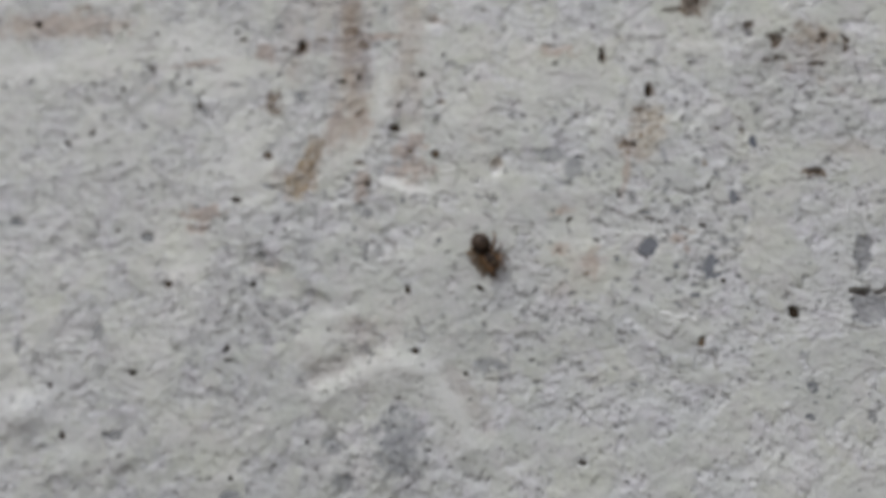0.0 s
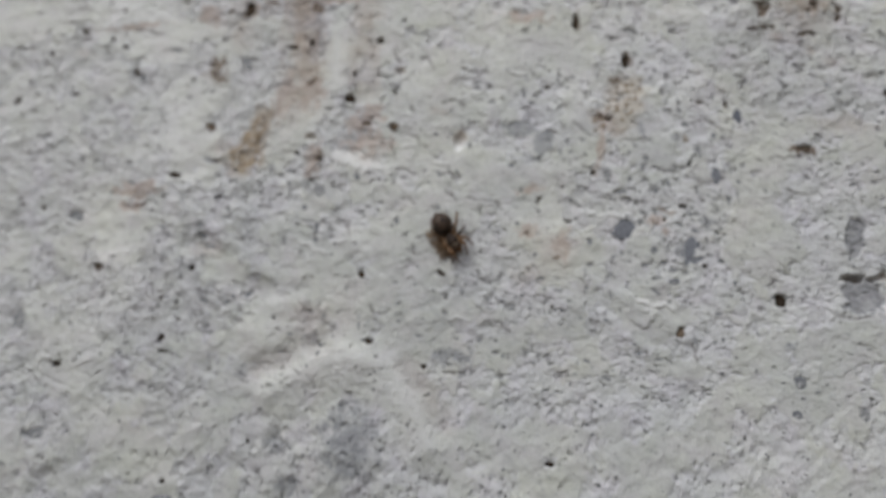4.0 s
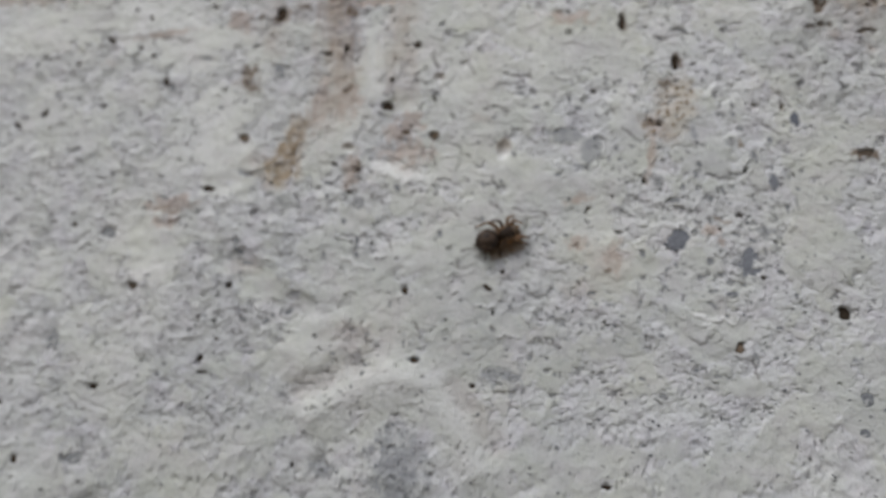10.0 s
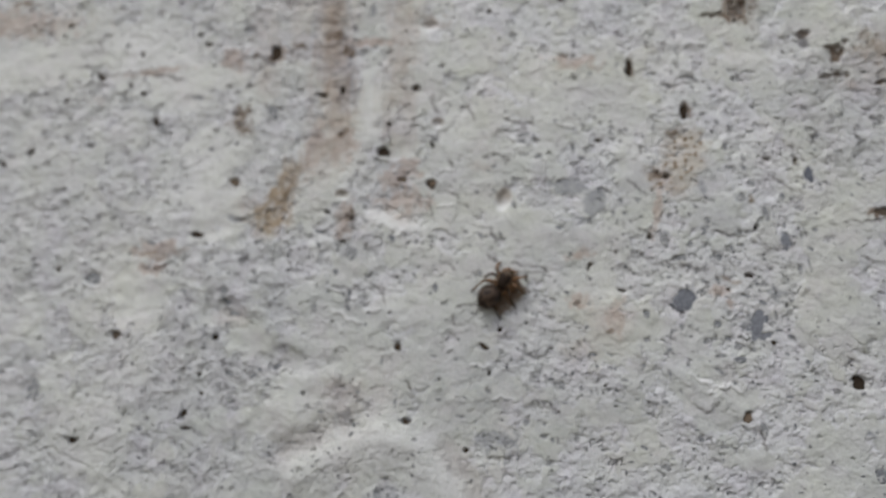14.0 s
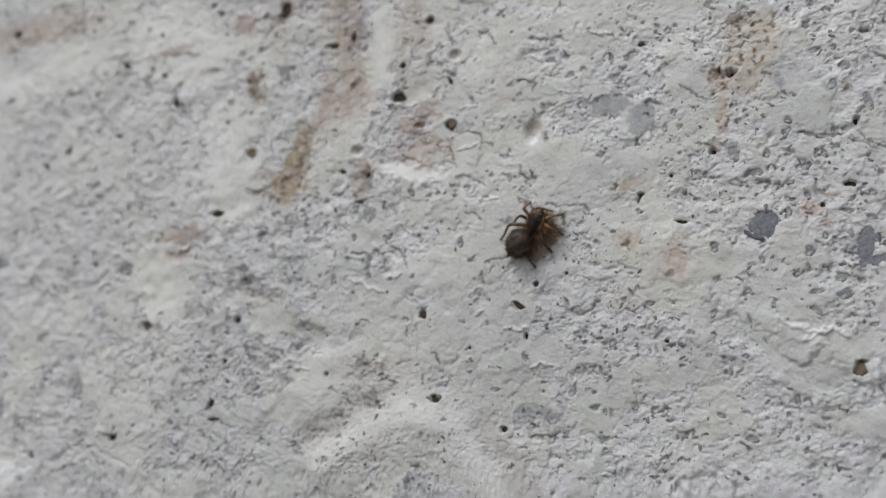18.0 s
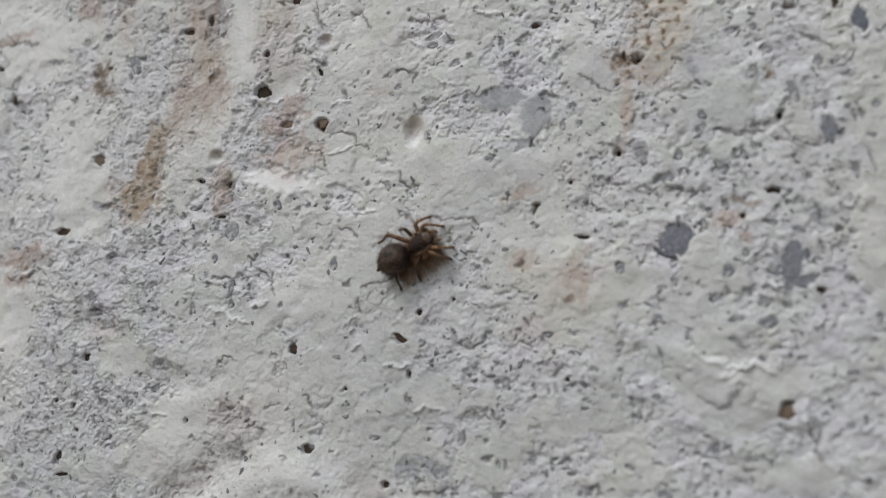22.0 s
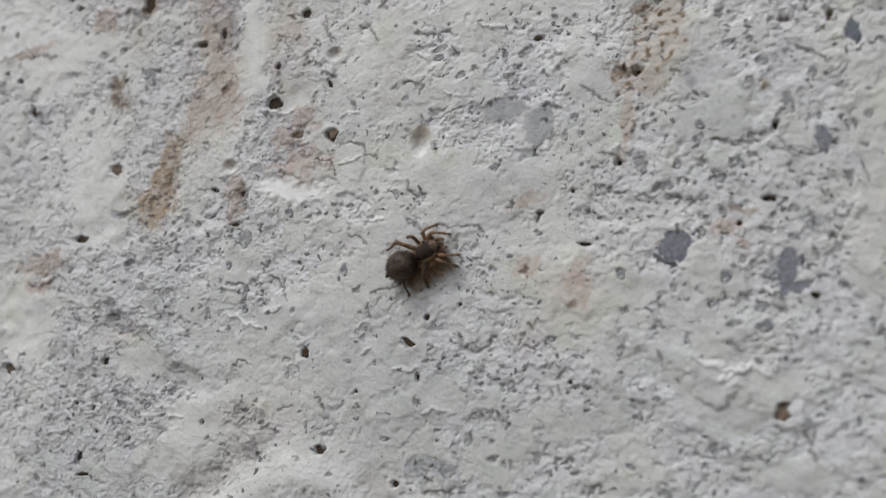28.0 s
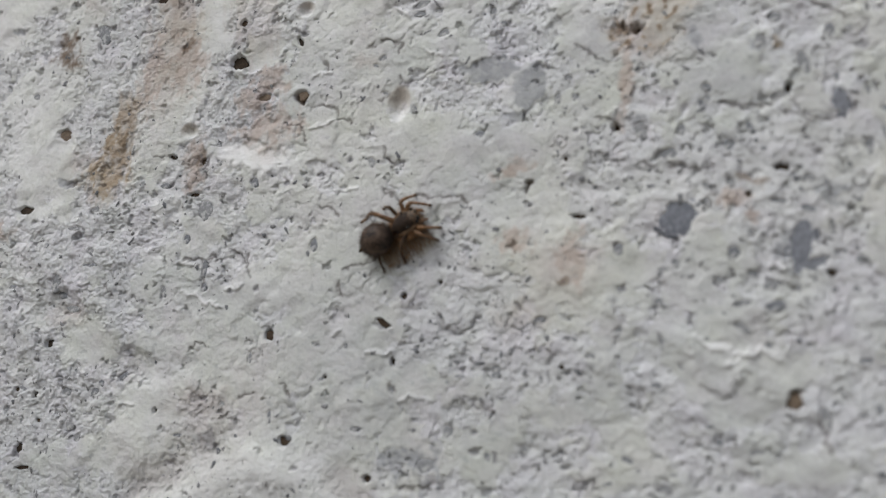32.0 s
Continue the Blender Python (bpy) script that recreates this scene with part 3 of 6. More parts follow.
calm(23.58, -6.89, 2.76, 1.38, 0)
calm(17.73, -9.69, 2.91, 1.94, 0)
calm(-18.88, 0.13, 3.48, 2.09, 0)
hollow(-14.90, 6.99, 0.90, 0.52, -5)
hollow(2.11, 0.42, 0.53, 0.57, -3)
hollow(6.03, 1.41, 0.73, 0.56, 16)
bump(16.34, 0.83, 1.73, 1.17, -4)
calm(35.40, -4.40, 3.60, 2.70, 0)
hollow(-22.59, 4.28, 3.80, 1.53, 11)
hollow(-11.29, -2.27, 5.88, 1.95, -3)
hollow(0.98, 43.57, 1.84, 1.12, -1)
hollow(-41.54, 7.60, 1.54, 1.00, 2)
hollow(-76.15, 30.37, 2.92, 2.94, 0)
hollow(-69.78, 3.56, 3.61, 1.72, 2)
hollow(-21.34, 3.55, 2.09, 1.11, 2)
hollow(-50.17, 5.85, 1.73, 1.17, 2)
bump(-56.80, -18.80, 5.82, 3.46, 3)
hollow(-10.04, -21.28, 1.40, 1.33, 2)
hollow(-7.56, -27.21, 1.98, 1.57, 2)
hollow(-41.11, 7.94, 1.59, 1.14, 0)
hollow(-39.63, -26.90, 1.14, 0.90, 2)
bump(-1.42, -23.05, 8.35, 7.96, 2)
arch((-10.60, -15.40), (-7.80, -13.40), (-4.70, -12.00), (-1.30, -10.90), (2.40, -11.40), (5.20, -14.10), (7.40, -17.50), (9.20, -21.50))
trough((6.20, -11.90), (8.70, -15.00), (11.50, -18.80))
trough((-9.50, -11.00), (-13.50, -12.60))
streak("tan", ((-12.3, 62.0), (-11.8, 52.0), (-11.2, 42.0), (-10.7, 34.0), (-10.9, 27.0)), 2.2, 0.68)
streak("rose", ((-13.0, 62.0), (-12.0, 46.0), (-11.2, 32.0), (-11.6, 24.0)), 3.4, 0.5)
streak("tan", ((-2.0, 62.0), (-2.2, 50.0), (-2.1, 40.0), (-2.5, 32.5)), 1.3, 0.55)
streak("rose", ((-2.0, 62.0), (-2.2, 46.0), (-2.6, 32.0), (-1.6, 27.0)), 2.6, 0.45)
streak("rose", ((-17.5, 62.0), (-17.0, 48.0), (-16.4, 39.0)), 1.6, 0.4)
haze("rose", 25.0, 3.60, 3.6, 2.8, 0, 0.45)
haze("rose", 21.5, 0.60, 2.6, 1.5, 0, 0.45)
haze("rose", -6.6, -5.60, 4.2, 2.0, -6, 0.40)
haze("tan", -6.9, -4.9, 2.4, 1.2, -10, 0.20)
haze("tan", -21.4, 3.3, 2.6, 1.3, -8, 0.5)
rose(21.0, 37.6, 3.0, 0.5, 15)
welt(((-26.5, 9.6), (-21.0, 5.6), (-15.0, 1.2), (-8.5, -3.2)), 1.0, 0.34)
welt(((-30.0, 4.0), (-24.0, 0.2), (-17.0, -5.0), (-13.0, -9.0)), 1.3, 0.28)
welt(((24.0, -2.0), (30.0, -5.0), (36.5, -9.5)), 0.9, 0.22)
welt(((28.0, 0.5), (33.0, -2.4), (41.0, -7.0)), 0.8, 0.22)
haze("chalk_and_light", -26.8, 19.6, 2.4, 5.0, -4, 0.2)
haze("chalk_and_light", -31.0, 37.5, 10.0, 5.0, -10, 0.4)
haze("chalk_and_light", -34.0, -2.0, 9.0, 9.0, 0, 0.45)
haze("chalk_and_light", 29.0, 26.0, 9.0, 4.0, -10, 0.4)
# wide pale tone over the upper left imitates the stronger light there
haze("chalk_and_light", -32.0, 28.0, 24.0, 17.0, 0, 0.42)
haze("chalk_and_light", -5.5, 30.5, 1.6, 5.5, -4, 0.55)
haze("chalk_and_light", 5.5, 29.0, 2.6, 5.0, -6, 0.45)
haze("chalk_and_light", -8.0, 20.5, 3.0, 2.5, 0, 0.6)
streak("rose", ((-14.02, 50.21), (-12.0, 40.33), (-10.16, 30.05)), 2.9, 0.9)
streak("rose", ((-21.45, 44.77), (-20.07, 35.05)), 2.4, 0.55)
streak("rose", ((-2.34, 47.43), (-1.46, 38.63)), 2.1, 0.55)
haze("chalk_and_light", -59.45, 37.44, 9.58, 2.71, 0, 0.4)
haze("chalk_and_light", -64.14, 42.98, 18.40, 9.60, 0, 0.35)
# broad greys low on the patch paint in the weaker light there
haze("slate", 8.0, -4.5, 13.0, 8.0, 0, 0.5)
haze("slate", 20.0, -6.0, 18.0, 8.0, 0, 0.38)
haze("slate", 4.0, -9.5, 7.0, 4.0, 0, 0.30)
haze("slate", 34.0, 0.0, 14.0, 6.0, -10, 0.15)
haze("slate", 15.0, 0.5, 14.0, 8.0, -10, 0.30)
haze("slate", 58.0, -14.0, 9.0, 9.0, 0, 0.35)
hollow(17.58, -9.78, 0.49, 0.41, -1)
hollow(24.33, -10.82, 0.63, 0.48, -0)
hollow(-31.37, -9.62, 0.53, 0.28, -1)
hollow(-30.81, -12.15, 0.90, 0.45, 0)
hollow(-27.44, -12.70, 0.73, 0.39, 0)
hollow(-22.83, 16.10, 1.36, 0.50, -7)
hollow(-30.03, 33.03, 1.09, 0.55, -10)
bump(65.71, -3.99, 5.51, 1.92, 9)
bump(-56.63, -19.73, 5.36, 3.78, 2)
hollow(-9.77, -20.50, 2.08, 1.37, 2)
bump(-49.15, -26.61, 5.19, 3.15, 2)
bump(-39.66, -23.90, 3.75, 2.83, 2)
scab(40.08, -6.07, 0.70, 0.21, -2)
scab(22.31, 10.42, 0.25, 0.45, -7)
scab(22.48, 10.80, 0.45, 0.20, -7)
slab(22.96, 18.58, 1.32, 1.96, -19)
slab(19.84, 20.68, 2.21, 1.17, -2)
rose(0.03, 18.65, 2.64, 1.95, -8)
rose(-1.02, 22.86, 1.80, 1.06, -9)
crease((14.80, 0.75), (15.09, -0.33), (16.19, -0.87), (17.46, -0.61), (17.85, 0.25))
slate(43.75, 7.62, 1.02, 1.14, -7)
slate(11.64, -10.42, 2.58, 1.31, -1)
rose(25.55, 4.45, 1.13, 2.18, -5)
umber(24.71, 2.62, 0.47, 0.56, -4)
rose(21.29, 5.89, 1.28, 1.07, -5)
rose(21.14, 11.87, 1.71, 0.60, 3)
rose(-0.58, 22.79, 2.18, 1.41, -9)
rose(-1.54, 18.58, 2.80, 1.50, -8)
rose(-12.63, 25.38, 1.00, 3.12, -9)
umber(-23.40, 30.64, 1.03, 1.80, -10)
umber(-23.14, 28.62, 1.49, 0.79, -10)
tan(-16.06, 20.97, 1.45, 2.48, -20)
ochre(-18.05, 16.34, 2.77, 2.08, 8)
ochre(-17.07, 18.96, 1.89, 2.47, -18)
rose(-24.74, 38.43, 1.15, 1.53, -12)
rose(-8.34, 16.02, 0.94, 2.70, -7)
umber(30.84, 22.38, 0.76, 0.51, -11)
umber(32.29, 27.37, 0.67, 0.62, -12)
rose(30.44, 17.48, 0.47, 3.57, -9)
ochre(41.56, 19.00, 0.38, 0.43, -10)
umber(38.24, 9.41, 0.84, 0.37, -7)
rose(37.45, 7.90, 1.43, 0.73, -7)
chalk_and_light(-1.23, 15.80, 4.41, 1.25, -15)
chalk_and_light(11.97, 18.17, 0.73, 0.65, -9)
welt(((33.75, -2.30), (34.00, -4.30), (34.50, -5.20), (35.40, -5.70), (36.50, -5.20), (37.45, -3.40)), 0.60, 0.22)
fold((34.10, -5.50), (34.70, -6.10), (35.45, -6.40), (36.40, -6.00), (37.10, -5.00))
ledge(35.60, -2.70, 1.10, 0.35, -10, 0.12)
haze("slate", 35.50, -4.10, 1.30, 1.00, 0, 0.30)
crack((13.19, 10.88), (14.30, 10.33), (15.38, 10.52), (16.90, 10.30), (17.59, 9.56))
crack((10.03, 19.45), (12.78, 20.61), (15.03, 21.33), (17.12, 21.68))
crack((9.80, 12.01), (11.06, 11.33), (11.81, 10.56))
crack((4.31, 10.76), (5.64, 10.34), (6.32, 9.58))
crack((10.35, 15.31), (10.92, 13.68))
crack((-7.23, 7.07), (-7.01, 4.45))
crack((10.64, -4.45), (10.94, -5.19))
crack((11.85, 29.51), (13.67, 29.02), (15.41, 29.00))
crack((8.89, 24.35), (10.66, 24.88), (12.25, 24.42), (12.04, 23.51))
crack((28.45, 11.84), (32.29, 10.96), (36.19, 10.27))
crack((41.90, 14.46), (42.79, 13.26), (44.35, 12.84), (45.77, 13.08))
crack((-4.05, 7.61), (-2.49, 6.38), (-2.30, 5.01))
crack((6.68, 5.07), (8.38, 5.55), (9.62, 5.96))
scab(39.39, 49.49, 1.08, 1.00, -1)
scab(41.04, 44.78, 1.82, 1.60, -1)
scab(37.95, 43.94, 1.37, 0.53, -1)
scab(48.42, 40.74, 0.81, 0.78, -1)
scab(52.70, 38.60, 1.55, 1.05, 8)
scab(52.20, 35.20, 1.70, 0.80, -4)
scab(57.9, 34.3, 1.0, 0.7, 0)
scab(59.0, 38.4, 0.7, 0.8, 0)
scab(62.1, 37.4, 0.6, 1.3, 20)
scab(68.0, 25.6, 1.6, 0.8, 5)
rose(-9.64, 26.13, 2.14, 2.96, 0)
tan(-19.36, 39.62, 1.22, 0.94, -1)
rose(-25.63, 39.20, 1.24, 1.32, -0)
ochre(-37.53, 52.51, 1.12, 2.65, -1)
rose(-62.55, 44.96, 12.65, 2.46, -1)
rose(-50.19, 51.79, 5.76, 1.86, -11)
umber(41.07, 45.23, 2.58, 2.32, -1)
haze("tan", 57.5, 36.5, 4.5, 4.0, 0, 0.5)
haze("tan", 61.0, 21.0, 5.0, 1.8, -5, 0.4)
umber(-58.26, 48.10, 2.13, 0.41, -1)
rose(20.29, 37.50, 3.62, 0.79, -10)
rose(-32.98, 11.73, 3.37, 1.18, 1)
chalk_and_light(-68.72, 36.62, 13.57, 2.19, -3)
chalk_and_light(0.36, 42.19, 1.34, 0.56, -1)
chalk_and_light(-34.68, 55.98, 5.61, 3.09, -2)
chalk_and_light(-56.11, -18.02, 4.99, 2.71, 3)
dent(-42.58, -21.74, 1.08, 0.69, 2)
umber(70.53, 29.24, 0.74, 2.40, -1)
chalk_and_light(65.81, -2.89, 6.22, 1.63, 9)
chalk_and_light(-1.45, -11.93, 4.68, 1.83, 1)
chalk_and_light(-9.39, -15.52, 3.93, 0.91, 26)
chalk_and_light(5.30, -14.78, 1.53, 3.29, 21)
fold((-48.46, -14.92), (-45.87, -15.09), (-43.13, -13.77), (-40.39, -14.96), (-37.74, -15.84), (-34.54, -17.69), (-31.30, -20.12))
slate(-0.54, -21.57, 3.50, 5.10, 2)
cluster(-0.38, -21.57, 4.18, 5.46, 2, 40)
slate(-9.84, -21.71, 1.55, 1.47, 2)
slate(-7.88, -27.08, 1.98, 1.29, 2)
cluster(22.67, 27.90, 3.66, 2.43, -12, 26)
cluster(14.00, 27.32, 2.72, 1.68, -11, 16)
cluster(30.07, 26.36, 2.42, 2.59, -12, 20)
cluster(18.37, 5.71, 4.55, 3.94, -5, 40)
cluster(27.10, 12.14, 4.26, 3.91, -7, 36)
cluster(37.24, 1.35, 6.55, 3.07, -4, 40)
cluster(43.85, 6.88, 4.27, 4.80, -6, 40)
cluster(27.09, 18.64, 2.42, 3.03, -9, 16)
cluster(19.01, -1.11, 5.90, 2.84, -3, 26)
cluster(32.21, 17.80, 4.12, 2.95, -9, 26)
cluster(31.14, -10.44, 5.05, 2.54, -0, 24)
cluster(-22.57, -3.33, 7.86, 4.52, -2, 34)
cluster(-6.64, 4.66, 3.18, 2.74, -4, 14)
slate(35.85, 20.54, 0.62, 0.54, -10)
slate(40.10, 19.38, 0.55, 0.62, -10)
slate(31.50, 14.72, 0.68, 0.44, -8)
slate(43.57, 7.88, 0.70, 0.48, -7)
tan(39.25, 8.97, 0.74, 0.23, -7)
rose(38.56, 6.33, 0.62, 0.58, -6)
crack((41.40, -7.92), (41.67, -8.94), (41.71, -10.22))
crack((41.01, 22.02), (43.54, 22.10), (45.42, 20.68), (46.17, 20.16))
crack((37.11, 15.18), (38.95, 14.33), (40.63, 14.36))
slate(13.54, -11.21, 1.01, 1.11, -0)
crack((11.19, -12.50), (12.74, -12.22), (14.11, -11.95))
slate(-6.49, -8.33, 1.84, 0.82, -1)
crack((-8.93, 7.34), (-7.31, 7.14), (-5.90, 7.35))
slate(-22.83, 16.10, 1.20, 0.43, -7)
tan(-33.17, 10.99, 1.94, 0.63, -5)
umber(-7.43, 16.59, 0.46, 0.82, -22)
crack((-34.40, 9.36), (-32.80, 9.34), (-31.46, 9.41))
slate(-30.03, 33.03, 0.92, 0.48, -10)
umber(-9.27, 27.96, 0.56, 0.62, -10)
slate(-20.45, 38.35, 1.10, 0.61, -12)
crack((-37.09, 37.84), (-36.12, 36.46), (-33.10, 35.66))
crack((5.92, 31.38), (7.13, 31.01), (7.81, 29.47))
crack((1.91, 32.52), (2.34, 31.41), (2.89, 30.45))
crack((9.50, 24.32), (10.16, 24.94), (11.36, 24.67), (11.74, 24.10))
crack((4.35, 24.55), (5.06, 23.85), (5.23, 23.02))
crack((3.31, 19.85), (4.51, 19.84), (5.99, 19.17))
crack((11.93, 21.40), (12.19, 20.75), (12.51, 20.26))
chalk_and_light(5.90, 30.09, 0.98, 0.41, -21)
chalk_and_light(-5.51, 21.60, 1.72, 0.95, -9)
chalk_and_light(-2.91, 18.18, 1.92, 0.69, -8)
rose(-0.06, 22.79, 0.89, 1.75, -9)
rose(-2.59, 21.44, 1.68, 1.17, -9)
rose(-13.07, 26.45, 1.15, 3.75, -10)
freckle(33.81, 24.81, 2.78, 3.74, -12)
freckle(32.06, 21.58, 2.79, 2.20, -10)
scab(43.28, 24.39, 0.92, 0.48, -12)
scab(46.59, 23.78, 0.48, 0.52, -12)
chalk_and_light(-36.47, 40.92, 9.86, 3.66, -12)
chalk_and_light(-30.75, 19.60, 4.86, 6.51, -7)
crack((-6.77, 16.51), (-7.02, 15.38), (-7.40, 14.16))
groove(66.82, 0.62, 4.86, 0.91, -3)
dent(61.48, 5.76, 1.07, 3.11, -6)
dent(61.76, -1.45, 2.38, 2.70, 1)
slate(61.62, 5.76, 1.07, 3.42, -6)
slate(61.76, -1.45, 2.38, 2.70, 1)
groove(60.87, 0.56, 1.69, 0.53, 1)
fold((56.08, -2.27), (57.74, -3.74), (59.06, -4.82))
slate(52.92, -7.86, 0.70, 0.59, 1)
tan(58.02, 38.80, 3.41, 1.99, -2)
crack((58.64, -3.95), (60.13, -4.51), (62.95, -4.03))
crack((52.12, 16.28), (55.86, 16.66), (60.32, 17.28))
rose(-13.07, 52.91, 5.30, 3.95, -1)
rose(-6.73, 40.89, 5.42, 0.74, -1)
umber(-11.48, 41.87, 1.46, 0.47, 4)
umber(-9.63, 39.53, 0.68, 0.74, -1)
slate(-8.96, 35.42, 0.76, 1.82, -0)
umber(-19.95, 39.44, 0.52, 1.31, -15)
umber(-16.13, 40.52, 1.13, 0.47, -21)
umber(-22.55, 39.18, 0.53, 0.47, -0)
rose(-26.03, 38.74, 1.50, 1.23, -0)
umber(-22.90, 50.00, 1.08, 0.89, -1)
slate(-23.82, 43.44, 0.80, 0.86, -1)
umber(-23.98, 31.19, 0.52, 1.27, -25)
umber(-24.24, 29.40, 1.20, 0.63, 0)
tan(1.98, 43.74, 1.50, 0.84, -11)
chalk_and_light(0.37, 42.01, 1.50, 0.55, -21)
rose(-36.55, 37.12, 4.51, 0.48, 5)
crack((-80.20, 39.66), (-77.83, 38.84), (-76.23, 36.96), (-75.32, 34.61))
slate(29.14, 46.79, 0.86, 0.73, -1)
crack((19.60, 50.21), (21.22, 49.80), (22.98, 49.02))
umber(27.67, 36.40, 0.38, 1.48, 10)
crack((31.43, 34.32), (32.55, 33.72), (35.30, 34.73))
umber(34.30, 30.76, 0.60, 1.26, 0)
umber(39.22, 43.48, 1.22, 0.53, -11)
umber(45.21, 50.54, 0.61, 0.55, 19)
slate(-74.11, 46.14, 1.00, 0.94, -1)
umber(-57.74, 47.89, 0.97, 0.41, -1)
umber(-51.02, 51.00, 0.96, 0.62, -1)
umber(56.11, 17.46, 1.49, 0.67, -6)
slate(45.35, 14.27, 0.76, 1.01, -0)
slate(41.07, 4.02, 1.05, 1.93, -10)
chalk_and_light(-56.71, -19.33, 4.12, 2.97, 2)
rose(-33.30, 9.23, 1.99, 0.72, 0)
pore(-0.14, 34.20, 0.53, 0.49, -12)
pore(-3.41, 29.15, 0.33, 0.31, -11)
pore(-3.86, 25.24, 0.86, 0.72, -10)
tanpore(2.84, 21.03, 0.54, 0.46, 11)
tanpore(-1.22, 21.49, 0.72, 0.33, 1)
pore(-27.80, 13.84, 0.94, 0.44, -6)
tanpore(-23.53, 21.09, 0.85, 0.58, -8)
pore(-37.97, 33.76, 0.54, 0.29, -10)
pore(-29.35, 41.02, 0.60, 0.36, -12)
pore(-38.91, 39.70, 0.37, 0.37, -12)
pore(-10.58, 17.08, 0.55, 0.18, -22)
pore(-8.36, 13.30, 0.53, 0.23, -7)
tanpore(-36.94, 0.50, 0.73, 0.67, -3)
pore(-23.56, 0.57, 0.44, 0.46, -3)
pore(-0.44, 0.05, 0.42, 0.47, -3)
pore(1.32, -8.70, 0.63, 0.50, -1)
pore(-25.27, -4.05, 0.29, 0.34, -2)
pore(-27.30, -3.52, 0.37, 0.23, -2)
pore(-27.66, -4.76, 0.22, 0.17, -2)
pore(-11.73, -5.84, 0.26, 0.32, -2)
pore(-24.69, -6.43, 0.29, 0.23, -1)
pore(10.10, 0.44, 0.70, 0.25, -34)
pore(11.79, 2.53, 0.32, 0.30, -4)
pore(4.80, -3.63, 0.22, 0.15, -2)
pore(43.24, 1.94, 0.31, 0.26, -5)
pore(24.27, -3.70, 0.19, 0.18, -3)
tanpore(40.02, -6.61, 0.58, 0.62, 18)
pore(15.01, 3.43, 0.16, 0.12, -5)
pore(41.85, 15.54, 0.29, 0.56, -9)
pore(29.53, 14.34, 0.37, 0.39, -8)
pore(38.48, 8.06, 0.25, 0.23, -7)
pore(23.42, 26.74, 0.31, 0.22, -12)
pore(25.53, 12.36, 0.19, 0.20, -7)
pore(40.89, 9.77, 0.57, 0.27, -7)
pore(26.16, 7.69, 0.66, 0.19, -6)
stone(48.17, 22.15, 0.59, 1.21, 3)
stone(43.11, 17.21, 0.41, 1.02, 15)
stone(45.16, 13.91, 0.59, 1.13, 1)
stone(46.63, 10.50, 0.31, 0.70, -8)
stone(47.70, 11.10, 0.15, 1.14, 12)
stone(31.34, 13.74, 0.59, 0.73, -8)
stone(37.47, 11.93, 0.38, 0.47, -8)
stone(45.00, 19.42, 0.44, 0.61, -11)
stone(41.56, 21.03, 0.46, 0.43, -11)
stone(40.36, 19.32, 0.34, 0.57, -30)
stone(42.57, 8.79, 0.44, 0.31, -7)
stone(34.34, 13.45, 0.35, 0.48, -8)
stone(20.36, 25.50, 0.27, 0.60, -11)
stone(9.25, 9.35, 0.36, 0.46, 10)
stone(33.56, 6.76, 1.26, 1.20, 4, 1.7)
bare(32.61, 5.47, 0.74, 0.69, 34, STONES[-1][5])
stone(41.50, 3.90, 0.71, 2.05, -13, 1.7)
stone(42.32, 2.70, 0.94, 0.39, 21, 1.7)
stone(37.09, 3.83, 0.37, 0.49, -5)
stone(39.29, 1.26, 0.56, 0.35, 6)
stone(39.41, -0.22, 0.68, 0.47, 6)
stone(37.08, -1.54, 0.61, 0.30, -33)
stone(45.13, 2.63, 0.30, 0.47, -5)
stone(35.90, 1.97, 0.33, 0.31, -5)
stone(29.05, 4.70, 0.41, 0.51, -5)
stone(33.00, 3.42, 0.26, 0.45, 15)
stone(37.38, 0.18, 0.57, 0.22, 6)
stone(28.57, -1.29, 0.27, 0.50, -13)
stone(31.61, -2.40, 0.17, 0.58, -3)
stone(46.79, -0.31, 0.33, 0.45, -4)
stone(42.93, -0.76, 0.23, 0.25, -4)
stone(43.60, 5.01, 0.27, 0.61, -6)
stone(-7.03, 11.60, 0.79, 0.97, 4)
stone(-6.97, 6.32, 0.32, 0.83, -5)
stone(-23.13, 6.26, 0.52, 1.01, -4)
stone(-21.17, -3.91, 0.50, 0.39, -2)
stone(-18.09, -4.02, 0.48, 0.28, 28)
stone(-15.20, -2.81, 0.54, 0.22, 28)
stone(-20.81, -6.91, 0.42, 0.50, -1)
stone(-0.29, -6.67, 0.23, 0.66, -1)
stone(-11.12, 4.59, 0.27, 0.67, 11)
stone(41.83, -7.88, 0.34, 1.02, 9)
stone(9.18, 14.07, 0.46, 0.48, -7)
stone(3.84, 7.43, 0.35, 0.64, -5)
stone(19.23, -4.08, 0.39, 0.28, -2)
stone(26.44, -3.03, 0.41, 0.27, -3)
stone(22.86, -0.07, 0.38, 0.23, -4)
stone(36.27, 15.57, 0.31, 0.38, -9)
stone(18.76, 15.16, 0.47, 0.36, -8)
pore(-14.70, 53.44, 0.80, 0.79, -1)
pore(18.61, 46.61, 0.32, 0.37, -1)
pore(7.58, 54.12, 0.76, 0.68, -2)
pore(1.98, 48.90, 0.84, 0.57, -1)
pore(9.24, 45.11, 0.41, 0.37, -1)
pore(42.94, 47.16, 0.53, 0.54, -1)
pore(-59.93, 53.87, 0.89, 0.64, 19)
pore(-66.23, 45.31, 0.88, 0.62, -1)
pore(-49.15, 32.75, 0.46, 0.47, -0)
pore(-35.64, 29.72, 0.53, 0.64, 0)
